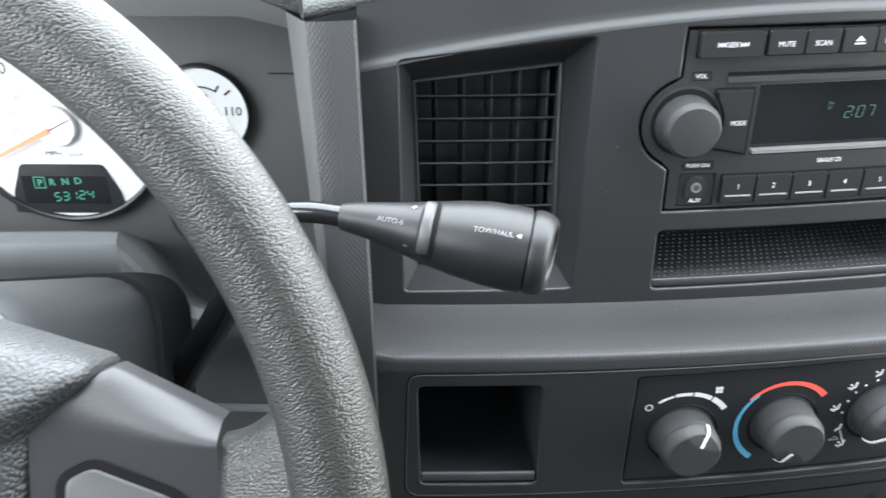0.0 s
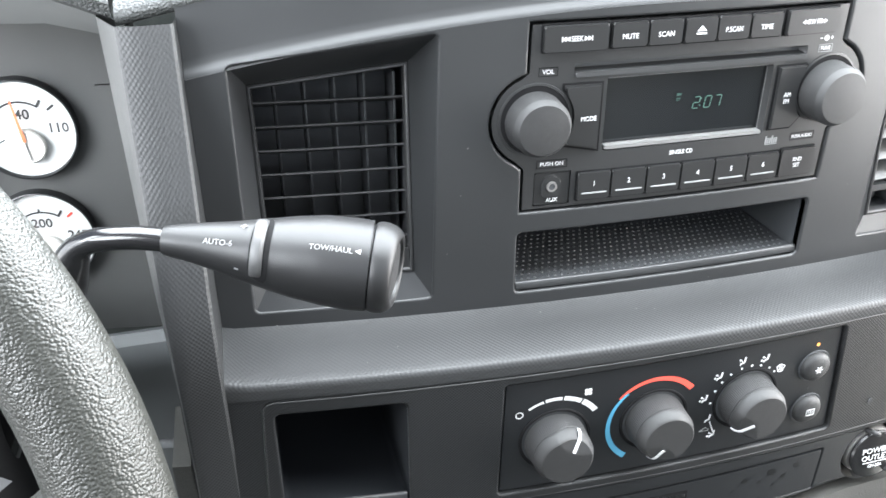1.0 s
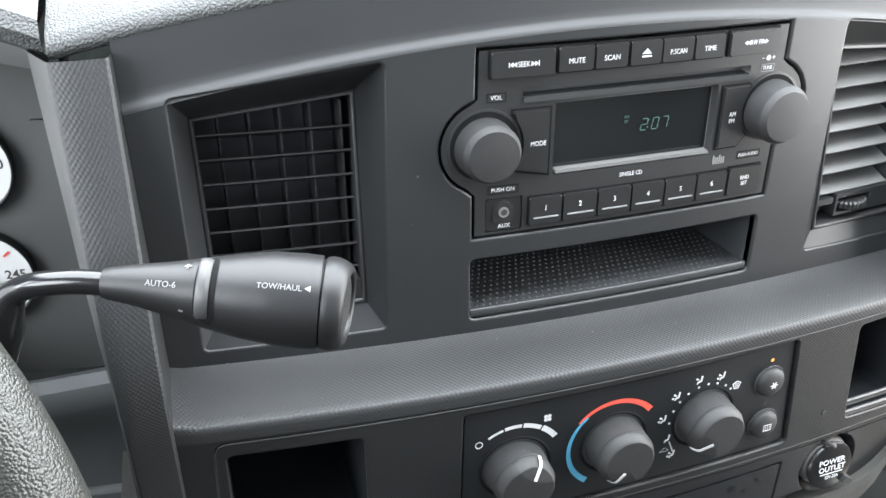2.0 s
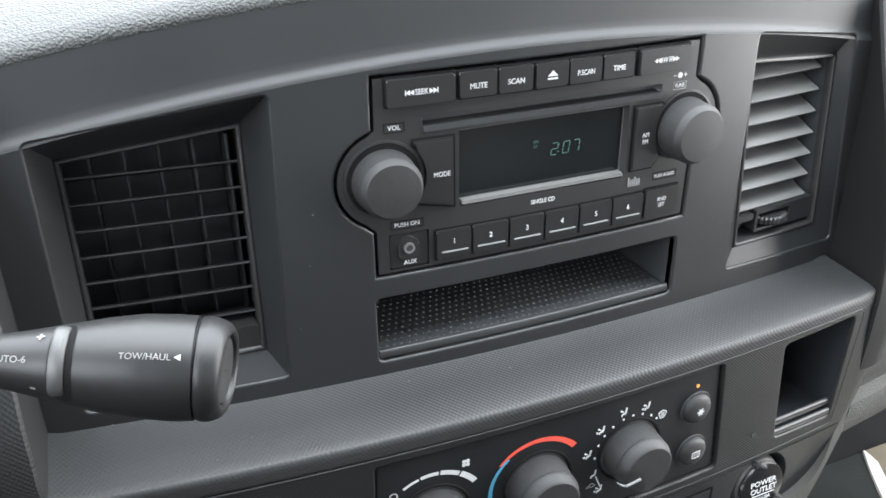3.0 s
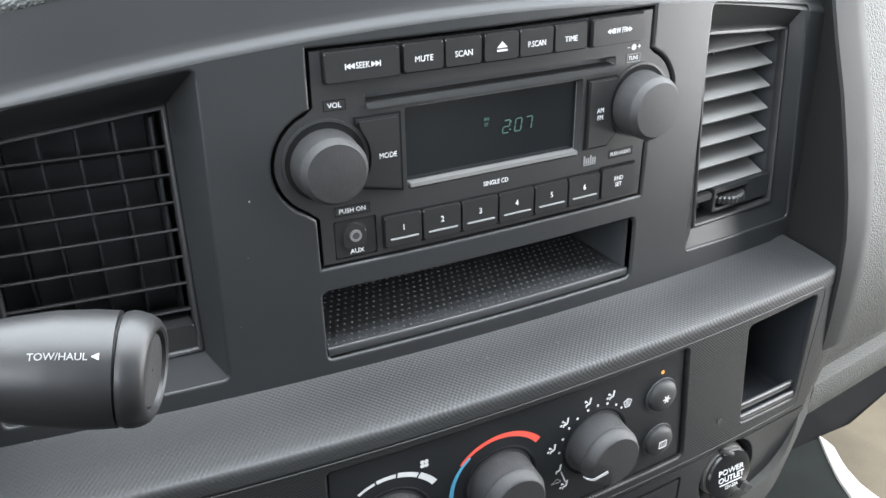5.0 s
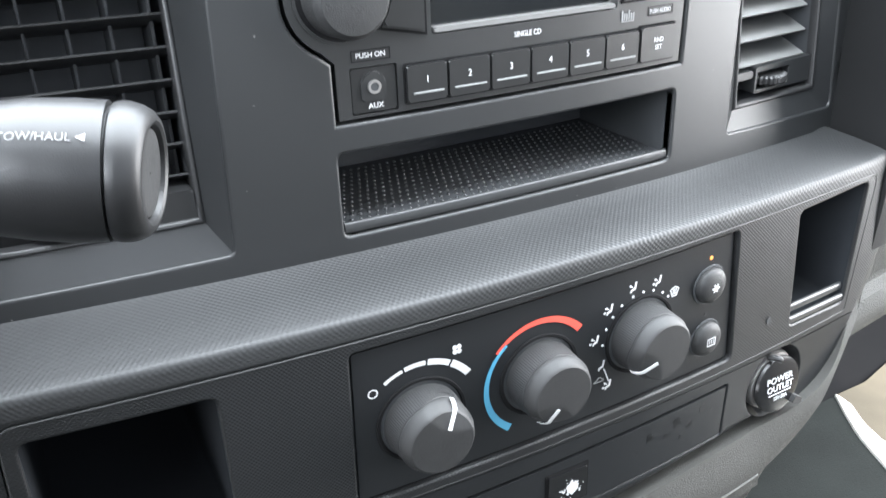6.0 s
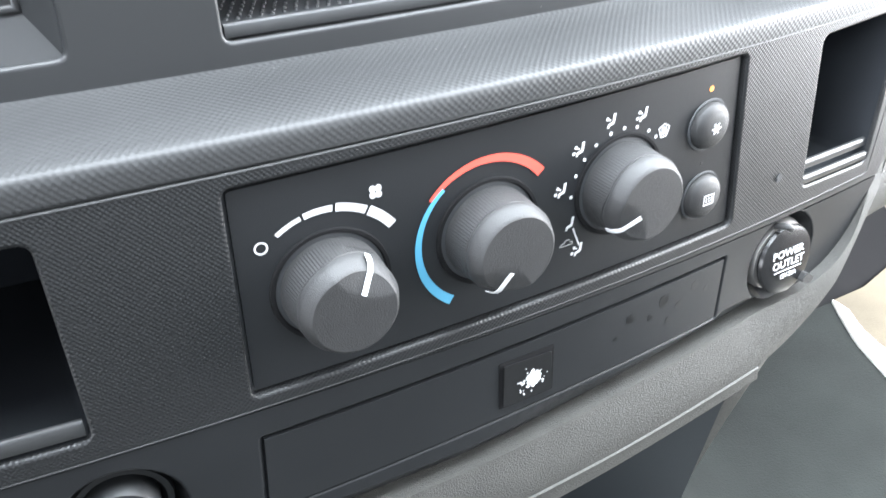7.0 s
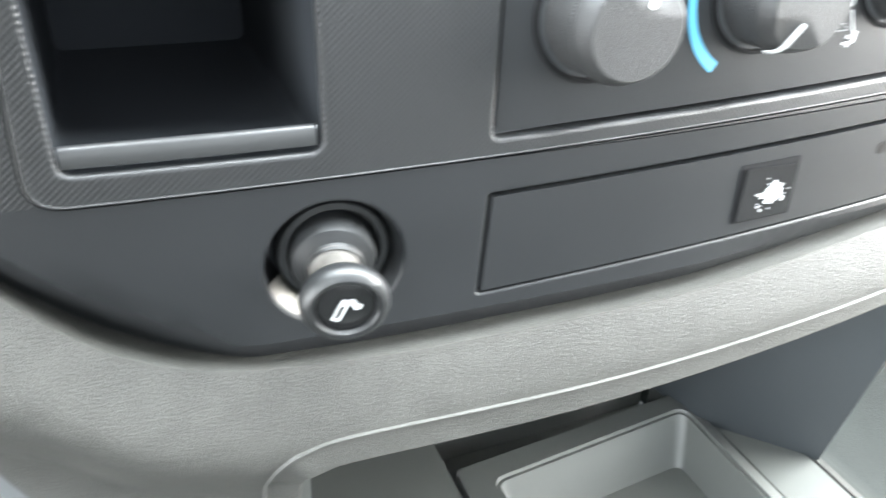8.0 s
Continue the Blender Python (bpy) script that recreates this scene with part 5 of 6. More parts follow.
def build_outlet():
    c = thing("power_outlet", "black power outlet with a capped socket and pull tab", "power outlet")
    x, z = 0.1500, 0.6310
    part("socket_cone", lathe([(0.0223, 0.0), (0.0212, -0.004), (0.0190, -0.014)], (x, -0.0415, z), n=56), M["bezel"], c)
    part("socket_ring", lathe([(0.0178, -0.012), (0.0182, -0.004), (0.0172, -0.001), (0.0150, -0.001), (0.0145, -0.006)], (x, -0.0415, z), n=56), M["chrome_dull"], c, "dull metal socket ring")
    part("socket_bottom", lathe([(0.0192, -0.0125), (0, -0.0125)], (x, -0.0415, z), n=40), M["dark"], c)
    ax = Vector((-0.06, -1, 0.12))
    cap = part("cap", lathe([(0.0120, -0.008), (0.0125, -0.001), (0.0168, 0.0005), (0.0172, 0.0020), (0.0165, 0.0034), (0.0140, 0.0040), (0, 0.0042)], (x + 0.001, -0.0415, z - 0.001), ax, 56), M["inlay"], c, "round black cap with white lettering")
    y = -0.0415 - 0.0044
    letters = join(words("POWER", x + 0.0004, z + 0.0040, 0.0053, y, bold=0.012, wide=1.12), words("OUTLET", x + 0.0008, z - 0.0012, 0.0053, y, bold=0.012, wide=1.06), flat(rect(x - 0.0085, z - 0.0049, x + 0.0095, z - 0.0044), y), words("12V-20A", x + 0.0010, z - 0.0074, 0.0034, y, bold=0.004, wide=0.9))
    for v in letters.verts:
        v.co.y += -(v.co.x - x) * 0.06 + (v.co.z - z) * 0.12
    part("legend", letters, M["print"], cap, "white lettering")
    part("pull_tab", slab(rpoly([(x + 0.0090, z - 0.0135), (x + 0.0165, z - 0.0172), (x + 0.0190, z - 0.0140), (x + 0.0120, z - 0.0095)], 0.001), -0.0500, -0.0440, 0.0008), M["knob"], cap)
    part("socket_metal", rows_mesh([[(x + r * math.cos(q), -0.0415 + yy, z + r * math.sin(q)) for r, yy in ((0.0219, 0.0012), (0.0208, 0.0045), (0.0196, 0.0090))] for q in [radians(188 + 7 * i) for i in range(10)]]), M["metal"], c, "bright metallic crescent in the recess")
    part("strap", tube(smooth_path([(x - 0.0065, -0.040, z + 0.0175), (x - 0.0045, -0.0455, z + 0.0190), (x - 0.001, -0.0450, z + 0.0165)]), 0.0016, 10), M["knob"], c)


build_outlet()

# pale dust flecks on the shelf and the facia foot
rng = random.Random(21)
flecks = []
for _ in range(18):
    px, k, s = rng.uniform(-0.22, 0.20), rng.random(), rng.uniform(0.00012, 0.0004)
    y, z = 0.0 - 0.036 * k, 0.7584 - 0.0082 * k
    f = flat([(px + s * math.cos(a) * rng.uniform(0.5, 1.4), s * math.sin(a) * rng.uniform(0.5, 1.4)) for a in [2 * math.pi * i / 6 for i in range(6)]], 0)
    for v in f.verts:
        v.co = (v.co.x, y + v.co.z, z + 0.0002 + v.co.z * 0.2)
    flecks.append(f)
for px, pz, s in ((-0.1085, 0.8480, 0.0005), (-0.1120, 0.8230, 0.0003), (-0.1190, 0.7905, 0.00025), (0.1180, 0.8040, 0.00025), (0.0350, 0.7565, 0.0003)):
    flecks.append(flat([(px + s * math.cos(a) * rng.uniform(0.6, 1.2), pz + s * math.sin(a) * rng.uniform(0.6, 1.2)) for a in [2 * math.pi * i / 7 for i in range(7)]], -0.0001))
tagged(part("dust_flecks", join(*flecks), M["dust"], dash, "pale dust flecks"), kind="stuff")


# ---- column gear lever ----
def build_lever():
    g = thing("gear_lever", "black column gear lever with a tapered grip", "gear lever")
    axis = [(-0.2490, -0.0545, 0.8450), (-0.2370, -0.0575, 0.8436), (-0.2240, -0.0608, 0.8413), (-0.2120, -0.0640, 0.8393), (-0.2000, -0.0672, 0.8375), (-0.1885, -0.0705, 0.8361), (-0.1785, -0.0734, 0.8346), (-0.1712, -0.0754, 0.8336)]
    rad = [0.0056, 0.0080, 0.0108, 0.0137, 0.0163, 0.0180, 0.0185, 0.0182]
    part("grip", tube(smooth_path(axis, 4), [r for r in smooth_rad(rad, 4)], 40), M["lever"], g, "smooth black tapered grip", False)
    d = (Vector(axis[-1]) - Vector(axis[-3])).normalized()
    e = Vector(axis[-1])
    d2 = (d + Vector((0.0, -0.17, 0.02))).normalized()

    def turned(prof, n=48):
        rows = []
        for r, s in prof:
            k = min(1.0, max(0.0, s / 0.0126))
            ax = d.lerp(d2, k).normalized()
            side = ax.cross(Vector((0, 0, 1))).normalized()
            top = side.cross(ax)
            rows.append([e + ax * s + side * r * math.cos(q) + top * r * math.sin(q) for q in [2 * math.pi * i / n for i in range(n)]])
        return rows_mesh(rows, True)
    part("end_ring", turned([(0.0166, -0.001), (0.0168, 0.0005), (0.0178, 0.0012), (0.0183, 0.0030), (0.0182, 0.0052), (0.0175, 0.0078), (0.0164, 0.0098), (0.0149, 0.0110), (0.0136, 0.0112), (0.0127, 0.0107), (0.0121, 0.0094)]), M["lever"], g, "rounded end ring", False)
    b = turned([(0.0122, 0.0088), (0.0114, 0.0098), (0.0100, 0.0101), (0.0050, 0.0098), (0.0004, 0.0097)])
    part("end_button", b, M["knob"], g, "round end button", False)
    # thumb rocker with plus and minus
    q = Vector((-0.2103, -0.0645, 0.8390))
    view = Vector((0.0, -0.86, 0.51))
    ax = (Vector(axis[4]) - Vector(axis[2])).normalized()
    view = (view - ax * view.dot(ax)).normalized()
    up = ax.cross(view)
    up = up if up.z > 0 else -up

    fine, frad = smooth_path(axis, 8), smooth_rad(rad, 8)

    def at_x(x):
        for i in range(len(fine) - 1):
            if fine[i].x <= x <= fine[i + 1].x:
                k = (x - fine[i].x) / (fine[i + 1].x - fine[i].x)
                return fine[i].lerp(fine[i + 1], k), frad[i] + (frad[i + 1] - frad[i]) * k
        return (fine[0], frad[0]) if x < fine[0].x else (fine[-1], frad[-1])

    def on(s, ang, r):
        return at_x(q.x + ax.x * s)[0] + (view * math.cos(ang) + up * math.sin(ang)) * r
    def radius_at(s):
        return at_x(q.x + ax.x * s)[1]
    rows = []
    for k in range(15):
        a = -0.80 + 1.85 * k / 14
        r = radius_at(0.0)
        e = 0.0016 * math.sqrt(max(0.0, 1 - (abs(k - 7) / 7.0) ** 4))
        rows.append([on(-0.0046, a, r * 0.94), on(-0.0042, a, r + e * 0.9), on(-0.0034, a, r + 0.0004 + e), on(-0.0008, a, r + 0.0004 + e), on(0.0004, a, r + e * 0.7), on(0.0008, a, r * 0.94)])
    part("rocker", rows_mesh(rows), M["switch"], g, "raised grey thumb rocker", False)
    rows = []
    for k in range(15):
        a = -0.98 + 2.08 * k / 14
        w = 0.0054 * math.sqrt(max(0.05, 1 - (abs(k - 7) / 7.0) ** 6))
        rows.append([on(s, a, radius_at(s) + 0.0003) for s in (0.0002 - w, 0.0, 0.0006 + w * 0.2, 0.0008 + w * 0.36)])
    part("rocker_slot", rows_mesh(rows), M["gap"], g, "", False)

    def wrap(text, s, ang, size, bold=0.015):
        bm = words(text, 0, 0, size, 0, 0.0002, bold)
        for v in bm.verts:
            a, b = v.co.x, v.co.z
            r = radius_at(s + a) + 0.0004
            v.co = on(s + a, ang + b / r, r)
        return bm

    m = lambda x: (x + 0.2103) / ax.x
    for text, x, ang, size, bold in (("AUTO-6", -0.2272, 0.10, 0.0032, 0.01), ("TOW/HAUL", -0.1856, 0.20, 0.0031, 0.006), ("+", -0.2187, 0.78, 0.0050, 0.03), ("-", -0.2194, -0.72, 0.0056, 0.03)):
        part("legend", wrap(text, m(x), ang, size, bold), M["lettering"], g, "white lettering", False)
    s = m(-0.1758)
    tri = bmesh.new()
    for a, b in ((0.0011, 0.0011), (0.0011, -0.0011), (-0.0011, 0.0)):
        r = radius_at(s + a) + 0.0004
        tri.verts.new(on(s + a, 0.20 + b / r, r))
    tri.faces.new(list(tri.verts))
    part("arrow_mark", tri, M["lettering"], g, "", False)
    path = smooth_path([(-0.3640, 0.030, 0.680), (-0.3450, 0.022, 0.718), (-0.3180, -0.002, 0.765), (-0.2960, -0.030, 0.812), (-0.2890, -0.040, 0.830), (-0.2830, -0.0440, 0.8405), (-0.2740, -0.0480, 0.8452), (-0.2600, -0.0518, 0.8462), (-0.2470, -0.0550, 0.8448)], 5)
    n = len(path)
    part("stalk", tube(path, [0.0085 - 0.0036 * min(1, max(0, (i / n - 0.45) / 0.2)) for i in range(n)], 20), M["gloss"], g, "gloss black bent stalk", False)


def smooth_rad(r, k):
    out = []
    for i in range(len(r) - 1):
        out += [r[i] + (r[i + 1] - r[i]) * j / k for j in range(k)]
    return out + [r[-1]]


build_lever()

# ---- steering wheel ----
WC, WT = Vector((-0.4355, -0.2050, 0.8165)), 0.5
WN, WU = Vector((0, -math.cos(WT), math.sin(WT))), Vector((0, math.sin(WT), math.cos(WT)))


def on_wheel(u, v, w):
    return WC + Vector((u, 0, 0)) + WU * v + WN * w


RC, RT, RR, RW = Vector((-0.4232, -0.2184, 0.8297)), 0.404, 0.1732, 0.0131


def on_rim(u, v, w):
    return RC + Vector((u, -w * math.cos(RT) + v * math.sin(RT), w * math.sin(RT) + v * math.cos(RT)))


def build_wheel():
    s = thing("steering_wheel", "grey grained steering wheel with dark spokes", "steering wheel")
    n, m = 160, 28
    rows = []
    for i in range(n):
        a = 2 * math.pi * i / n
        row = []
        for k in range(m):
            b = 2 * math.pi * k / m
            c = math.cos(b)
            r = RR + RW * c
            row.append(on_rim(r * math.cos(a), r * math.sin(a), RW * math.sin(b)))
        rows.append(row)
    rows.append(rows[0])
    bm = rows_mesh(rows, True)
    bmesh.ops.remove_doubles(bm, verts=bm.verts, dist=1e-6)
    part("rim", bm, M["rim"], s, "grey leather-grained rim", False, 60)
    for side in (1, -1):
        rows = []
        for i in range(11):
            k = i / 10
            u = 0.1530 + 0.0290 * k
            hi, lo = 0.0300 + 0.030 * k ** 2.2, -0.028 - 0.030 * k ** 2.2
            shift = Vector((0.0035, -0.0134, 0.0132)) * k
            rows.append([shift + on_wheel(side * u, (hi + lo) / 2 + (hi - lo) / 2 * math.cos(a), 0.0125 * math.sin(a) * abs(math.sin(a)) ** -0.45 if abs(math.sin(a)) > 1e-4 else 0) for a in [2 * math.pi * q / 36 for q in range(36)]])
        bm = rows_mesh(rows, True)
        bm.verts.ensure_lookup_table()
        bm.faces.new([bm.verts[q] for q in range(36)])
        part("rim_bridge", bm, M["rim"], s, "grained bridge between rim and spoke", False, 60)
    # airbag cover
    out = rpoly([(-0.104, -0.020), (-0.090, -0.070), (0.090, -0.070), (0.104, -0.020), (0.108, 0.037), (0.1215, 0.0520), (0.070, 0.0720), (-0.070, 0.0720), (-0.1215, 0.0520), (-0.108, 0.037)], [0.02, 0.03, 0.03, 0.02, 0.006, 0.004, 0.05, 0.05, 0.004, 0.006], 4)
    out = dense(out, 0.008)
    rows = []
    for t, w in ((1.0, -0.020), (1.0, 0.000), (0.992, 0.006), (0.97, 0.0115), (0.92, 0.0165), (0.82, 0.0215), (0.65, 0.0265), (0.4, 0.030), (0.15, 0.031)):
        rows.append([on_wheel(u * t, v * t, w) for u, v in out])
    bm = rows_mesh(rows, True)
    bm.verts.ensure_lookup_table()
    bm.faces.new([bm.verts[len(out) * (len(rows) - 1) + i] for i in range(len(out))])
    part("airbag_cover", bm, M["hubpad"], s, "grey wrinkled-grain airbag cover", False, 60)
    for side in (1, -1):
        # spoke plate: an upper face, a soft ridge and a front face
        rows = []
        for i in range(19):
            k = i / 18
            u = 0.1040 + 0.0480 * k
            line = 0.0520 - 0.0185 * (u - 0.1215) / 0.0305
            top = min(line, 0.0370 + 0.0150 * (u - 0.1040) / 0.0175)
            ridge = 0.0330 - 0.11 * (u - 0.1040)
            lift = lambda v: -0.0030 + 0.0130 * math.sin(min(1.0, max(0.0, (line - v) / (line - ridge))) * math.pi / 2)
            prof = [(top, -0.016), (top, lift(top) - 0.0012)]
            for q in (0.05, 0.2, 0.4, 0.6, 0.8, 1.0):
                v = top + (ridge - top) * q
                prof.append((v, lift(v)))
            for q in (0.1, 0.3, 0.6, 0.9, 1.0):
                prof.append((ridge + (-0.024 - ridge) * q, 0.0100 + 0.0008 * math.sin(q * math.pi)))
            prof.append((-0.026, -0.016))
            rows.append([on_wheel(side * u, v, w + 0.003 * (1 - k)) for v, w in prof])
        sp = part("spoke", rows_mesh(rows), M["spoke"], s, "dark satin spoke plate", False, 50)
        pad = rpoly([(0.1120, -0.012), (0.1480, -0.016), (0.1490, 0.0080), (0.1390, 0.0165), (0.1200, 0.0262), (0.1130, 0.0235)], [0.004, 0.006, 0.005, 0.010, 0.005, 0.004])
        on_sp = lambda poly, w: [on_wheel(side * u, v, w + 0.003 * (1 - (u - 0.1040) / 0.0480)) for u, v in poly]
        ring = rows_mesh([on_sp(poly_in(pad, -0.0024), 0.004), on_sp(poly_in(pad, -0.0024), 0.0113), on_sp(poly_in(pad, 0.0002), 0.0112)], True)
        top = [on_sp(pad, 0.004), on_sp(pad, 0.0112), on_sp(poly_in(pad, 0.0005), 0.0119), on_sp(poly_in(pad, 0.0014), 0.0122)]
        sw = rows_mesh(top, True)
        sw.verts.ensure_lookup_table()
        sw.faces.new([sw.verts[3 * len(pad) + q] for q in range(len(pad))])
        part("switch_gap", ring, M["gap"], sp, "", False)
        part("switch", sw, M["switch"], sp, "grey speed control switch", False)
    part("spoke_back", lathe([(0.0, -0.020), (0.100, -0.020), (0.105, -0.030), (0.085, -0.050), (0.0, -0.050)], WC, WN, 48), M["hood"], s, "", False)


build_wheel()


# ---- steering column and dash on the driver's side ----
def build_driver_side():
    c = thing("steering_column", "grey plastic steering column cover", "steering column")
    sec = dense(rpoly([(-0.080, -0.085), (0.080, -0.085), (0.080, 0.0777), (-0.080, 0.0777)], [0.03, 0.03, 0.032, 0.032], 7), 0.012)
    part("column_cover", rows_mesh([[on_wheel(u * k, v * k, w) for u, v in sec] for k, w in ((0.90, -0.052), (0.97, -0.056), (0.995, -0.064), (1.0, -0.080), (1.0, -0.150), (1.0, -0.222), (0.9, -0.223))], True), M["column"], c, "rounded grey column cover", False)
    ring = rows_mesh([[on_wheel(u * k, v * (0.55 * k + 0.45), w) for u, v in sec] for k, w in ((0.9, -0.2225), (1.045, -0.2225), (1.045, -0.30))], True)
    part("column_gap", ring, M["gap"], c, "dark gap behind the cover", False)
    # knee panel with its raised upper edge
    edge = [(-0.640, 0.771), (-0.480, 0.7715), (-0.400, 0.7725), (-0.3880, 0.7690), (-0.3740, 0.7500), (-0.3640, 0.7320), (-0.3540, 0.7215), (-0.3380, 0.7180), (-0.2760, 0.7240), (-0.2635, 0.7245)]
    edge = [tuple(p) for p in smooth_path([(x, z, 0) for x, z in edge], 4)]
    rows = []
    for x, z, _ in edge:
        rows.append([(x, 0.112, z - 0.034), (x, 0.062, z - 0.003), (x, 0.054, z), (x, 0.0465, z - 0.004), (x, 0.0445, z - 0.010), (x, 0.046, z - 0.022), (x, 0.053, z - 0.034), (x, 0.056, z - 0.05), (x, 0.056, 0.640)])
    part("knee_panel", rows_mesh(rows), M["knee"], dash, "smooth grey panel below the instruments")
    part("lower_knee_panel", plate(rect(-0.640, 0.46, -0.2635, 0.6375, 0.002), [], 0.050, 0.07, 0.03, 0.002), M["knee"], dash, "smooth grey panel near the knees")


build_driver_side()


def build_cluster():
    k = thing("instrument_cluster", "instrument cluster with white dials in a dark grey panel", "instrument cluster")
    g1, g2, sp = (-0.3370, 0.8318, 0.0292), (-0.3395, 0.7625, 0.0290), (-0.4330, 0.8225, 0.0655)
    part("cluster_panel", slab(rect(-0.640, 0.690, -0.268, 0.925), 0.113, 0.13, 0), M["hood"], k, "dark grey cluster panel")
    part("side_step", slab(rect(-0.2935, 0.715, -0.268, 0.8560, 0.001), 0.1095, 0.12, 0.001), M["hood"], k)
    part("side_step", slab(rect(-0.2935, 0.8575, -0.268, 0.8900, 0.001), 0.1075, 0.12, 0.001), M["hood"], k)
    f = 0.1085

    def dial(x, z, r, label):
        d = part("dial", lathe([(r, 0.0), (r * 0.995, 0.0), (0, 0.0)], (x, f, z), n=64), M["gauge"], k, label)
        part("dial_ring", lathe([(r * 0.985, -0.002), (r * 0.99, 0.0024), (r * 1.01, 0.0034), (r * 1.035, 0.0030), (r * 1.05, 0.0), (r * 1.05, -0.004)], (x, f, z), n=64), M["plain"], k, "black dial ring")
        return d

    def hub(d, x, z, r, ang, length, w, tail):
        part("needle_hub", lathe([(r, 0.0), (r, 0.0035), (r * 0.93, 0.0045), (0, 0.0047)], (x, f, z), n=36), M["hubcap"], d, "pale round needle hub")
        a = radians(ang)
        u, q = Vector((math.cos(a), math.sin(a))), Vector((-math.sin(a), math.cos(a)))
        c = Vector((x, z))
        part("needle", flat([tuple(c + u * r * 0.35 + q * w), tuple(c + u * length + q * w * 0.5), tuple(c + u * length - q * w * 0.5), tuple(c + u * r * 0.35 - q * w)], f - 0.005, 0.0006), M["needle"], d, "orange needle")
        part("needle_tail", flat([tuple(c + u * r * 0.4 + q * 0.0003), tuple(c - u * tail + q * 0.0002), tuple(c - u * tail - q * 0.0002), tuple(c + u * r * 0.4 - q * 0.0003)], f - 0.005, 0.0003), M["gaugeink"], d)

    def tick(x, z, r0, r1, ang, w, mat, d):
        a = radians(ang)
        u, q = Vector((math.cos(a), math.sin(a))), Vector((-math.sin(a), math.cos(a))) * w
        c = Vector((x, z))
        part("tick", flat([tuple(c + u * r0 + q), tuple(c + u * r1 + q), tuple(c + u * r1 - q), tuple(c + u * r0 - q)], f - 0.0002), mat, d)
    ink = M["gaugeink"]
    x, z, r = g1
    d = dial(x, z, r, "white oil pressure dial")
    part("scale_arc", arc_band(x, z - 0.002, 0.0178, 0.0190, 130, 55, f - 0.0002), ink, d)
    for a, w in ((126, 0.0007), (57, 0.0007)):
        tick(x, z - 0.002, 0.0178, 0.0228, a, w, ink, d)
    tick(x, z, 0.0190, 0.0240, 36, 0.0007, ink, d)
    tick(x, z, 0.0190, 0.0240, 152, 0.0006, M["red"], d)
    part("numerals", join(words("40", x + 0.0010, z + 0.0090, 0.0082, f - 0.0001, bold=0.016), words("110", x + 0.0193, z + 0.0005, 0.0080, f - 0.0001, bold=0.016), words("0", x - 0.0200, z + 0.0005, 0.0080, f - 0.0001, bold=0.016)), ink, d)
    part("oil_mark", join(flat(rect(x - 0.0215, z - 0.0085, x - 0.0160, z - 0.0070), f - 0.0001), flat([(x - 0.016, z - 0.0078), (x - 0.0115, z - 0.0055), (x - 0.0115, z - 0.0063), (x - 0.016, z - 0.0088)], f - 0.0001)), ink, d)
    hub(d, x + 0.0008, z - 0.0095, 0.0102, 97, 0.0285, 0.0010, 0.0080)
    ax0, az0 = x - 0.0440, z + 0.0270
    part("turn_arrow", flat([(ax0 - 0.0085, az0), (ax0 - 0.0010, az0 + 0.0065), (ax0 - 0.0010, az0 + 0.0030), (ax0 + 0.0070, az0 + 0.0030), (ax0 + 0.0070, az0 - 0.0030), (ax0 - 0.0010, az0 - 0.0030), (ax0 - 0.0010, az0 - 0.0065)], 0.1129), M["gap"], k, "unlit dark turn signal arrow")
    x, z, r = g2
    d = dial(x, z, r, "white coolant temperature dial")
    part("scale_arc", arc_band(x, z - 0.002, 0.0178, 0.0190, 130, 55, f - 0.0002), ink, d)
    tick(x, z - 0.002, 0.0178, 0.0228, 57, 0.0007, ink, d)
    tick(x, z - 0.002, 0.0185, 0.0205, 92, 0.0006, ink, d)
    tick(x, z, 0.0195, 0.0240, 40, 0.0007, M["red"], d)
    part("numerals", join(words("200", x - 0.0005, z + 0.0090, 0.0082, f - 0.0001, bold=0.016), words("245", x + 0.0190, z + 0.0005, 0.0080, f - 0.0001, bold=0.016)), ink, d)
    hub(d, x + 0.0008, z - 0.0095, 0.0102, 118, 0.0265, 0.0010, 0.0080)
    x, z, r = sp
    d = dial(x, z, r, "white speedometer dial with a black odometer window")
    hub(d, x, z, 0.0135, 206, 0.052, 0.0017, 0.012)
    part("numerals", join(words("0", x - 0.0260, z + 0.0375, 0.0110, f - 0.0001, bold=0.004), words("4", x - 0.0330, z + 0.0375, 0.0110, f - 0.0001, bold=0.004)), ink, d)
    for text, dx, dz, size in (("60", -0.0205, 0.0190, 0.0056), ("40", -0.0270, 0.0080, 0.0056), ("20", -0.0270, -0.0030, 0.0056), ("km/h", 0.0085, -0.0200, 0.0050)):
        part("numeral", words(text, x + dx, z + dz, size, f - 0.0001), M["faint"], d)
    part("unit_lettering", words("MPH", x - 0.0062, z - 0.0195, 0.0056, f - 0.0001), M["gaugeink"], d)
    wx = x - 0.0045
    win = part("odometer_window", slab(rpoly([(wx - 0.036, 0.7605), (wx + 0.040, 0.7605), (wx + 0.0380, 0.7755), (wx + 0.0290, 0.7955), (wx - 0.0260, 0.7955), (wx - 0.0340, 0.7755)], [0.001, 0.001, 0.002, 0.004, 0.004, 0.002]), f - 0.0012, f + 0.002, 0.0005), M["plain"], d, "black odometer window")
    part("odometer_glass", flat(rect(wx - 0.0270, 0.7675, wx + 0.0300, 0.7875, 0.001), f - 0.0012, 0.0003), M["glass"], win)
    fo = f - 0.0017
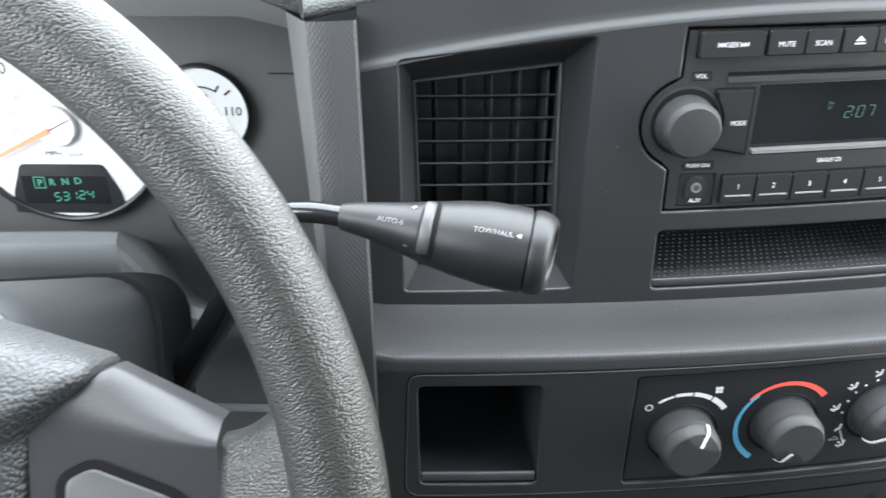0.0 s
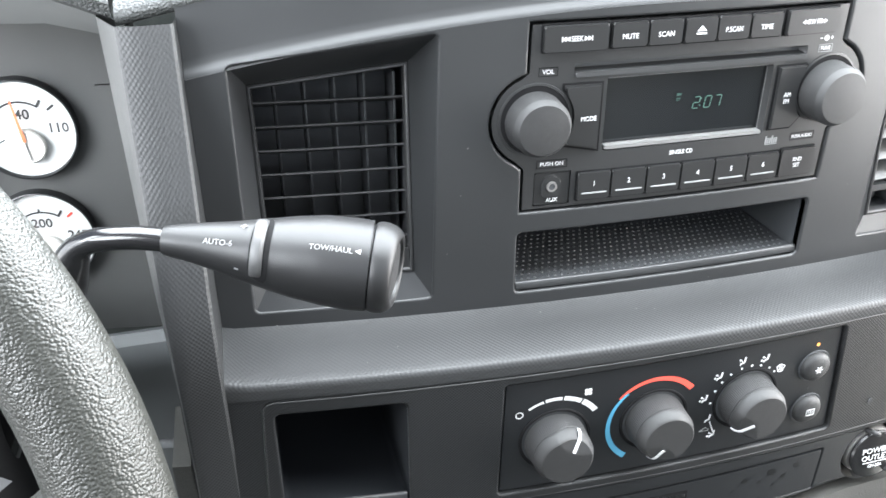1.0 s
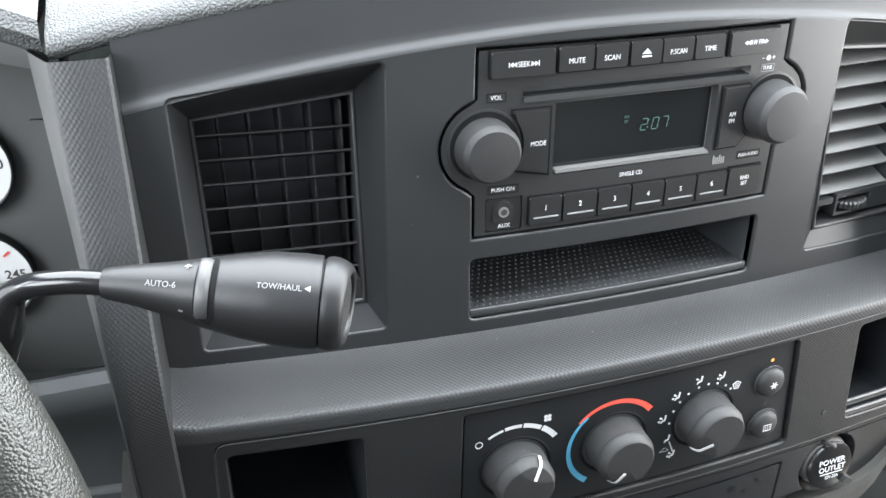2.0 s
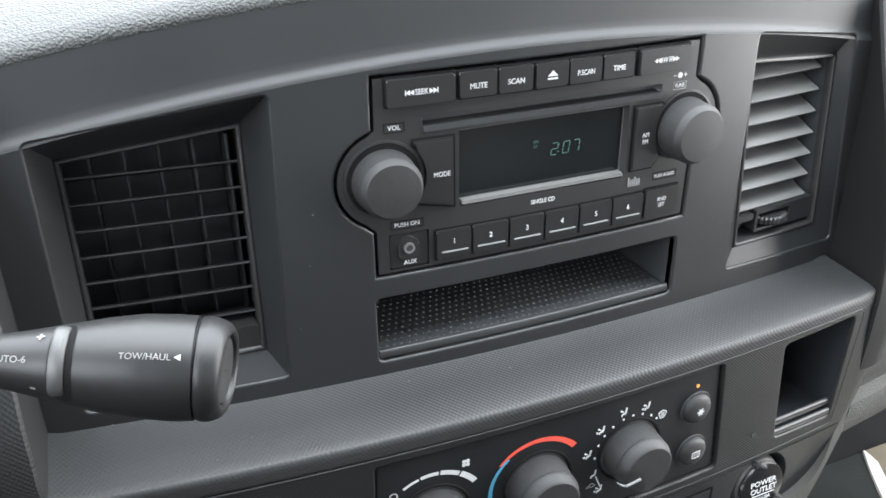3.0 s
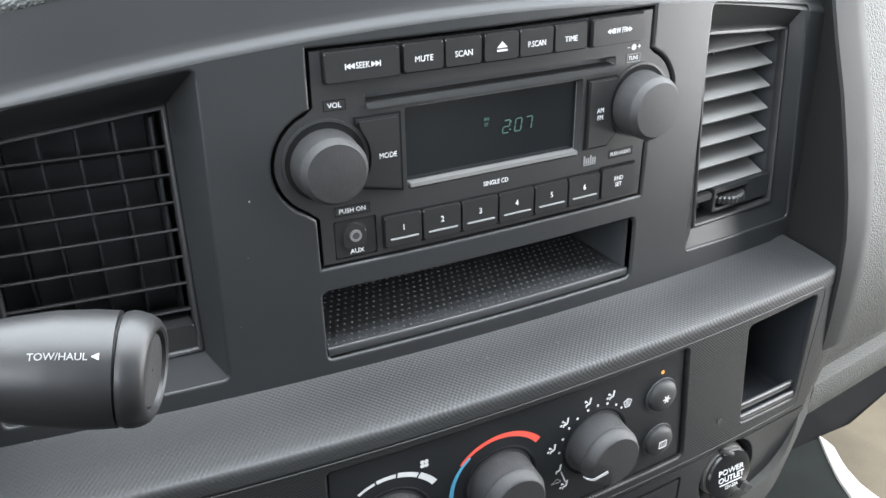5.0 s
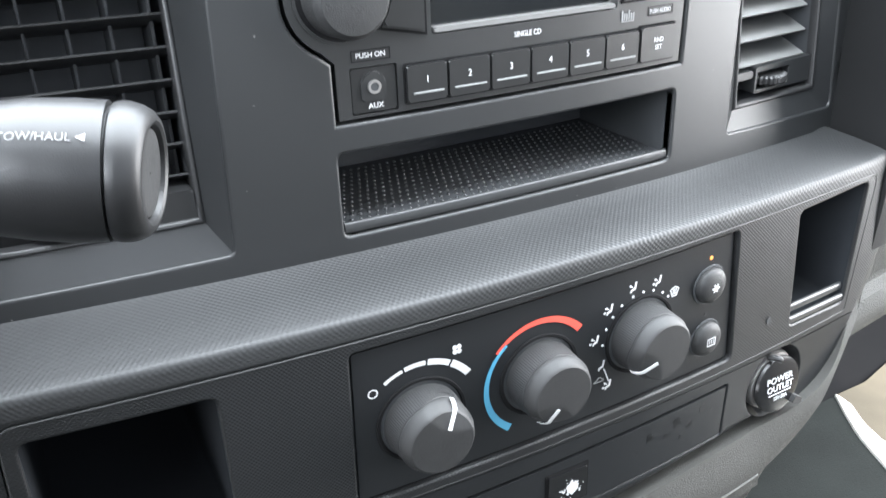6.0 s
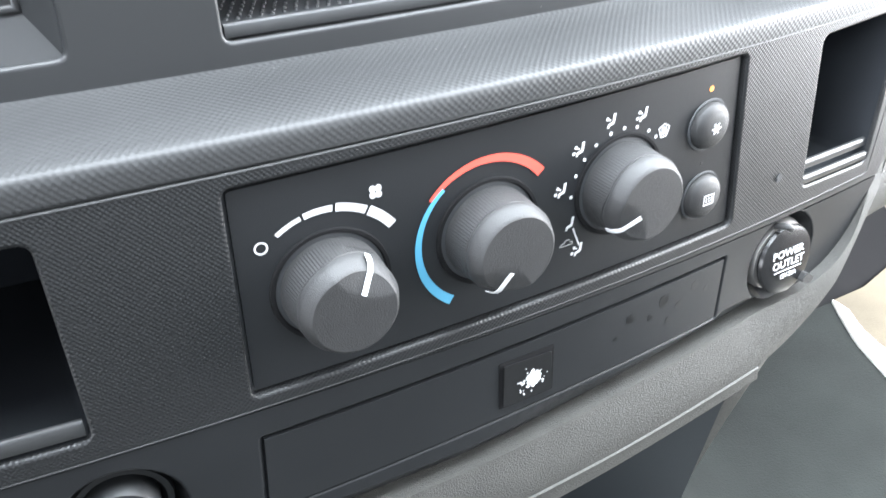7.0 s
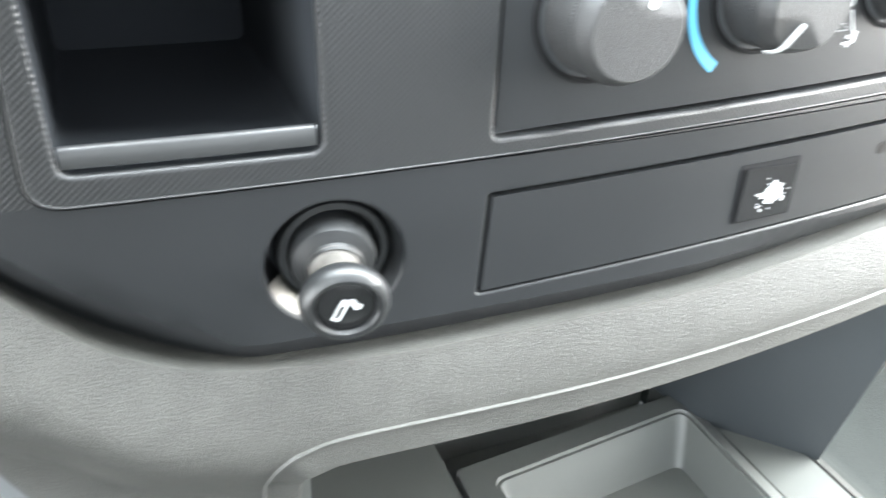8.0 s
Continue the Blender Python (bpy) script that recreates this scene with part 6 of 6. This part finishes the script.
    part("gear_letters", join(words("P", wx - 0.0150, 0.7827, 0.0066, fo, bold=0.015), words("R", wx - 0.0068, 0.7832, 0.0066, fo, bold=0.015), words("N", wx + 0.0022, 0.7837, 0.0066, fo, bold=0.015), words("D", wx + 0.0108, 0.7842, 0.0066, fo, bold=0.015), frame_bars(wx - 0.0190, 0.7787, wx - 0.0112, 0.7870, fo, 0.0006)), M["green"], win, "lit green gear letters")
    part("odometer_digits", join(*[seven(ch, wx - 0.0050 + 0.0056 * i, 0.7725 + 0.0005 * i, 0.0036, 0.0058, fo, 0.0008) for i, ch in enumerate("53124")]), M["green"], win, "lit green odometer digits")


build_cluster()


# ---- console below the dash ----
def slab3(x0, y0, z0, x1, y1, z1, bevel=0.002):
    bm = bmesh.new()
    bmesh.ops.create_cube(bm, size=1)
    for v in bm.verts:
        v.co = (x0 + (v.co.x + 0.5) * (x1 - x0), y0 + (v.co.y + 0.5) * (y1 - y0), z0 + (v.co.z + 0.5) * (z1 - z0))
    if bevel:
        bmesh.ops.bevel(bm, geom=list(bm.edges), offset=bevel, segments=2, affect="EDGES", clamp_overlap=True)
    return bm


def build_console():
    c = thing("floor_console", "grey plastic floor console with open trays", "console")
    part("left_cheek", slab3(-0.172, 0.000, 0.30, -0.154, 0.130, 0.560, 0.004), M["console"], c, "", False)
    part("back_wall", slab3(-0.190, 0.125, 0.30, 0.110, 0.140, 0.62, 0.002), M["console"], c, "", False)
    bm = rows_mesh([[(0.062, 0.125, 0.600), (0.100, 0.120, 0.395)], [(0.070, 0.060, 0.598), (0.107, 0.066, 0.395)], [(0.139, -0.036, 0.590), (0.155, 0.012, 0.395)]])
    part("right_cheek", solid(bm, 0.004), M["cheek"], c, "dark side wall of the console", False)
    part("left_floor", slab3(-0.1535, -0.14, 0.34, -0.058, 0.127, 0.398, 0.002), M["console"], c, "", False)
    # tray with a raised rim
    rim = rpoly([(-0.056, -0.14), (0.108, -0.14), (0.108, 0.088), (-0.056, 0.078)], 0.005)
    well = rpoly([(-0.040, -0.13), (0.096, -0.13), (0.098, 0.071), (-0.038, 0.060)], 0.007)
    foot = rpoly([(-0.032, -0.12), (0.088, -0.12), (0.090, 0.056), (-0.030, 0.046)], 0.007)
    bm = bmesh.new()
    loops = []
    for poly, z in ((rim, 0.360), (rim, 0.399), (well, 0.402), (foot, 0.370)):
        loops.append([bm.verts.new((x, y, z)) for x, y in poly])
    for a, b in zip(loops, loops[1:]):
        for i in range(len(a)):
            bm.faces.new((a[i - 1], a[i], b[i], b[i - 1]))
    bm.faces.new(loops[-1])
    bmesh.ops.bevel(bm, geom=[e for e in bm.edges if all(v in loops[2] for v in e.verts)], offset=0.0022, segments=2, affect="EDGES")
    part("tray", bm, M["console"], c, "shallow grey tray with a raised rim", False)
    part("tray_base", slab3(-0.172, -0.16, 0.30, 0.112, 0.127, 0.358, 0), M["console"], c, "", False)
    part("right_floor", slab3(0.1095, -0.16, 0.30, 0.149, 0.120, 0.396, 0.002), M["console"], c, "", False)
    part("edge_strip", slab3(0.150, -0.16, 0.30, 0.158, 0.060, 0.393, 0.002), M["trim"], c, "pale console edge strip", False)


build_console()


# ---- passenger side: tunnel carpet, sill, ground outside ----
SILL_LEFT = [(-0.35, 0.540), (-0.10, 0.560), (0.050, 0.577), (0.138, 0.597), (0.158, 0.605), (0.194, 0.620), (0.233, 0.644), (0.265, 0.666)]
SILL_RIGHT = [(-0.35, 0.636), (-0.10, 0.638), (0.050, 0.639), (0.155, 0.637), (0.176, 0.638), (0.208, 0.648), (0.243, 0.668), (0.265, 0.6675)]


def along(table, y):
    for (y0, x0), (y1, x1) in zip(table, table[1:]):
        if y <= y1:
            return x0 + (x1 - x0) * max(0.0, (y - y0) / (y1 - y0))
    return table[-1][1]


def build_passenger_side():
    carpet, sill, mat = [], [], []
    for i in range(50):
        y = -0.35 + 0.615 * i / 49
        a, b = along(SILL_LEFT, y), along(SILL_RIGHT, y)
        r = random.Random(i)
        carpet.append([(0.156, y, 0.370), (0.175, y, 0.366), (0.215, y, 0.338), (0.255, y, 0.294), (0.300, y, 0.262), (0.360, y, 0.250), (0.45, y, 0.2465), (0.52, y, 0.2460), (a - 0.012, y, 0.2470), (a + 0.004, y, 0.2465)])
        sill.append([(a - 0.001, y, 0.244), (a, y, 0.2488), (a + 0.001, y, 0.2500), (max(a + 0.0015, b - 0.001), y, 0.2502), (max(a + 0.002, b), y, 0.2460)])
        mat.append([(b - 0.002, y, 0.2440), (b, y, 0.2478), (b + 0.004, y, 0.2488), (b + 0.06 + r.uniform(-0.004, 0.004), y, 0.2492), (0.885, y + max(0.0, y - 0.2) * 0.6, 0.2490), (0.893, y + max(0.0, y - 0.2) * 0.6, 0.2400)])
    tagged(part("tunnel_carpet", rows_mesh(carpet), M["carpet"], None, "", False), "dark grey carpet over the transmission tunnel and floor", "carpet", "", "structure")
    tagged(part("door_sill", rows_mesh(sill), M["sill"], None, "", False), "door sill stripe, sunlight put into its pale colour", "sill", "", "structure")
    tagged(part("tan_mat", rows_mesh(mat), M["mat"], None, "", False), "tan floor covering beside the door sill", "floor mat", "", "structure")
    # toe board takes the gap black: under-dash shade painted into it
    rows = [[(0.156 + 0.73 * k / 8, y + 0.10 * max(0.0, k - 5.4) / 8, z) for y, z in ((0.262, 0.240), (0.270, 0.2455), (0.300, 0.252), (0.38, 0.31), (0.50, 0.46), (0.62, 0.66), (0.69, 0.78))] for k in range(9)]
    tagged(part("toe_board", rows_mesh(rows), M["gap"], None, "", False), "toe board coloured black for the shade under the dashboard", "carpet", "", "structure")
    bm = bmesh.new()
    bmesh.ops.create_grid(bm, x_segments=8, y_segments=8, size=400)
    for v in bm.verts:
        v.co.z = -0.55
    tagged(part("ground", bm, M["ground"], None, "", False), "tan dusty ground outside the open door", "ground", "", "structure")


build_passenger_side()
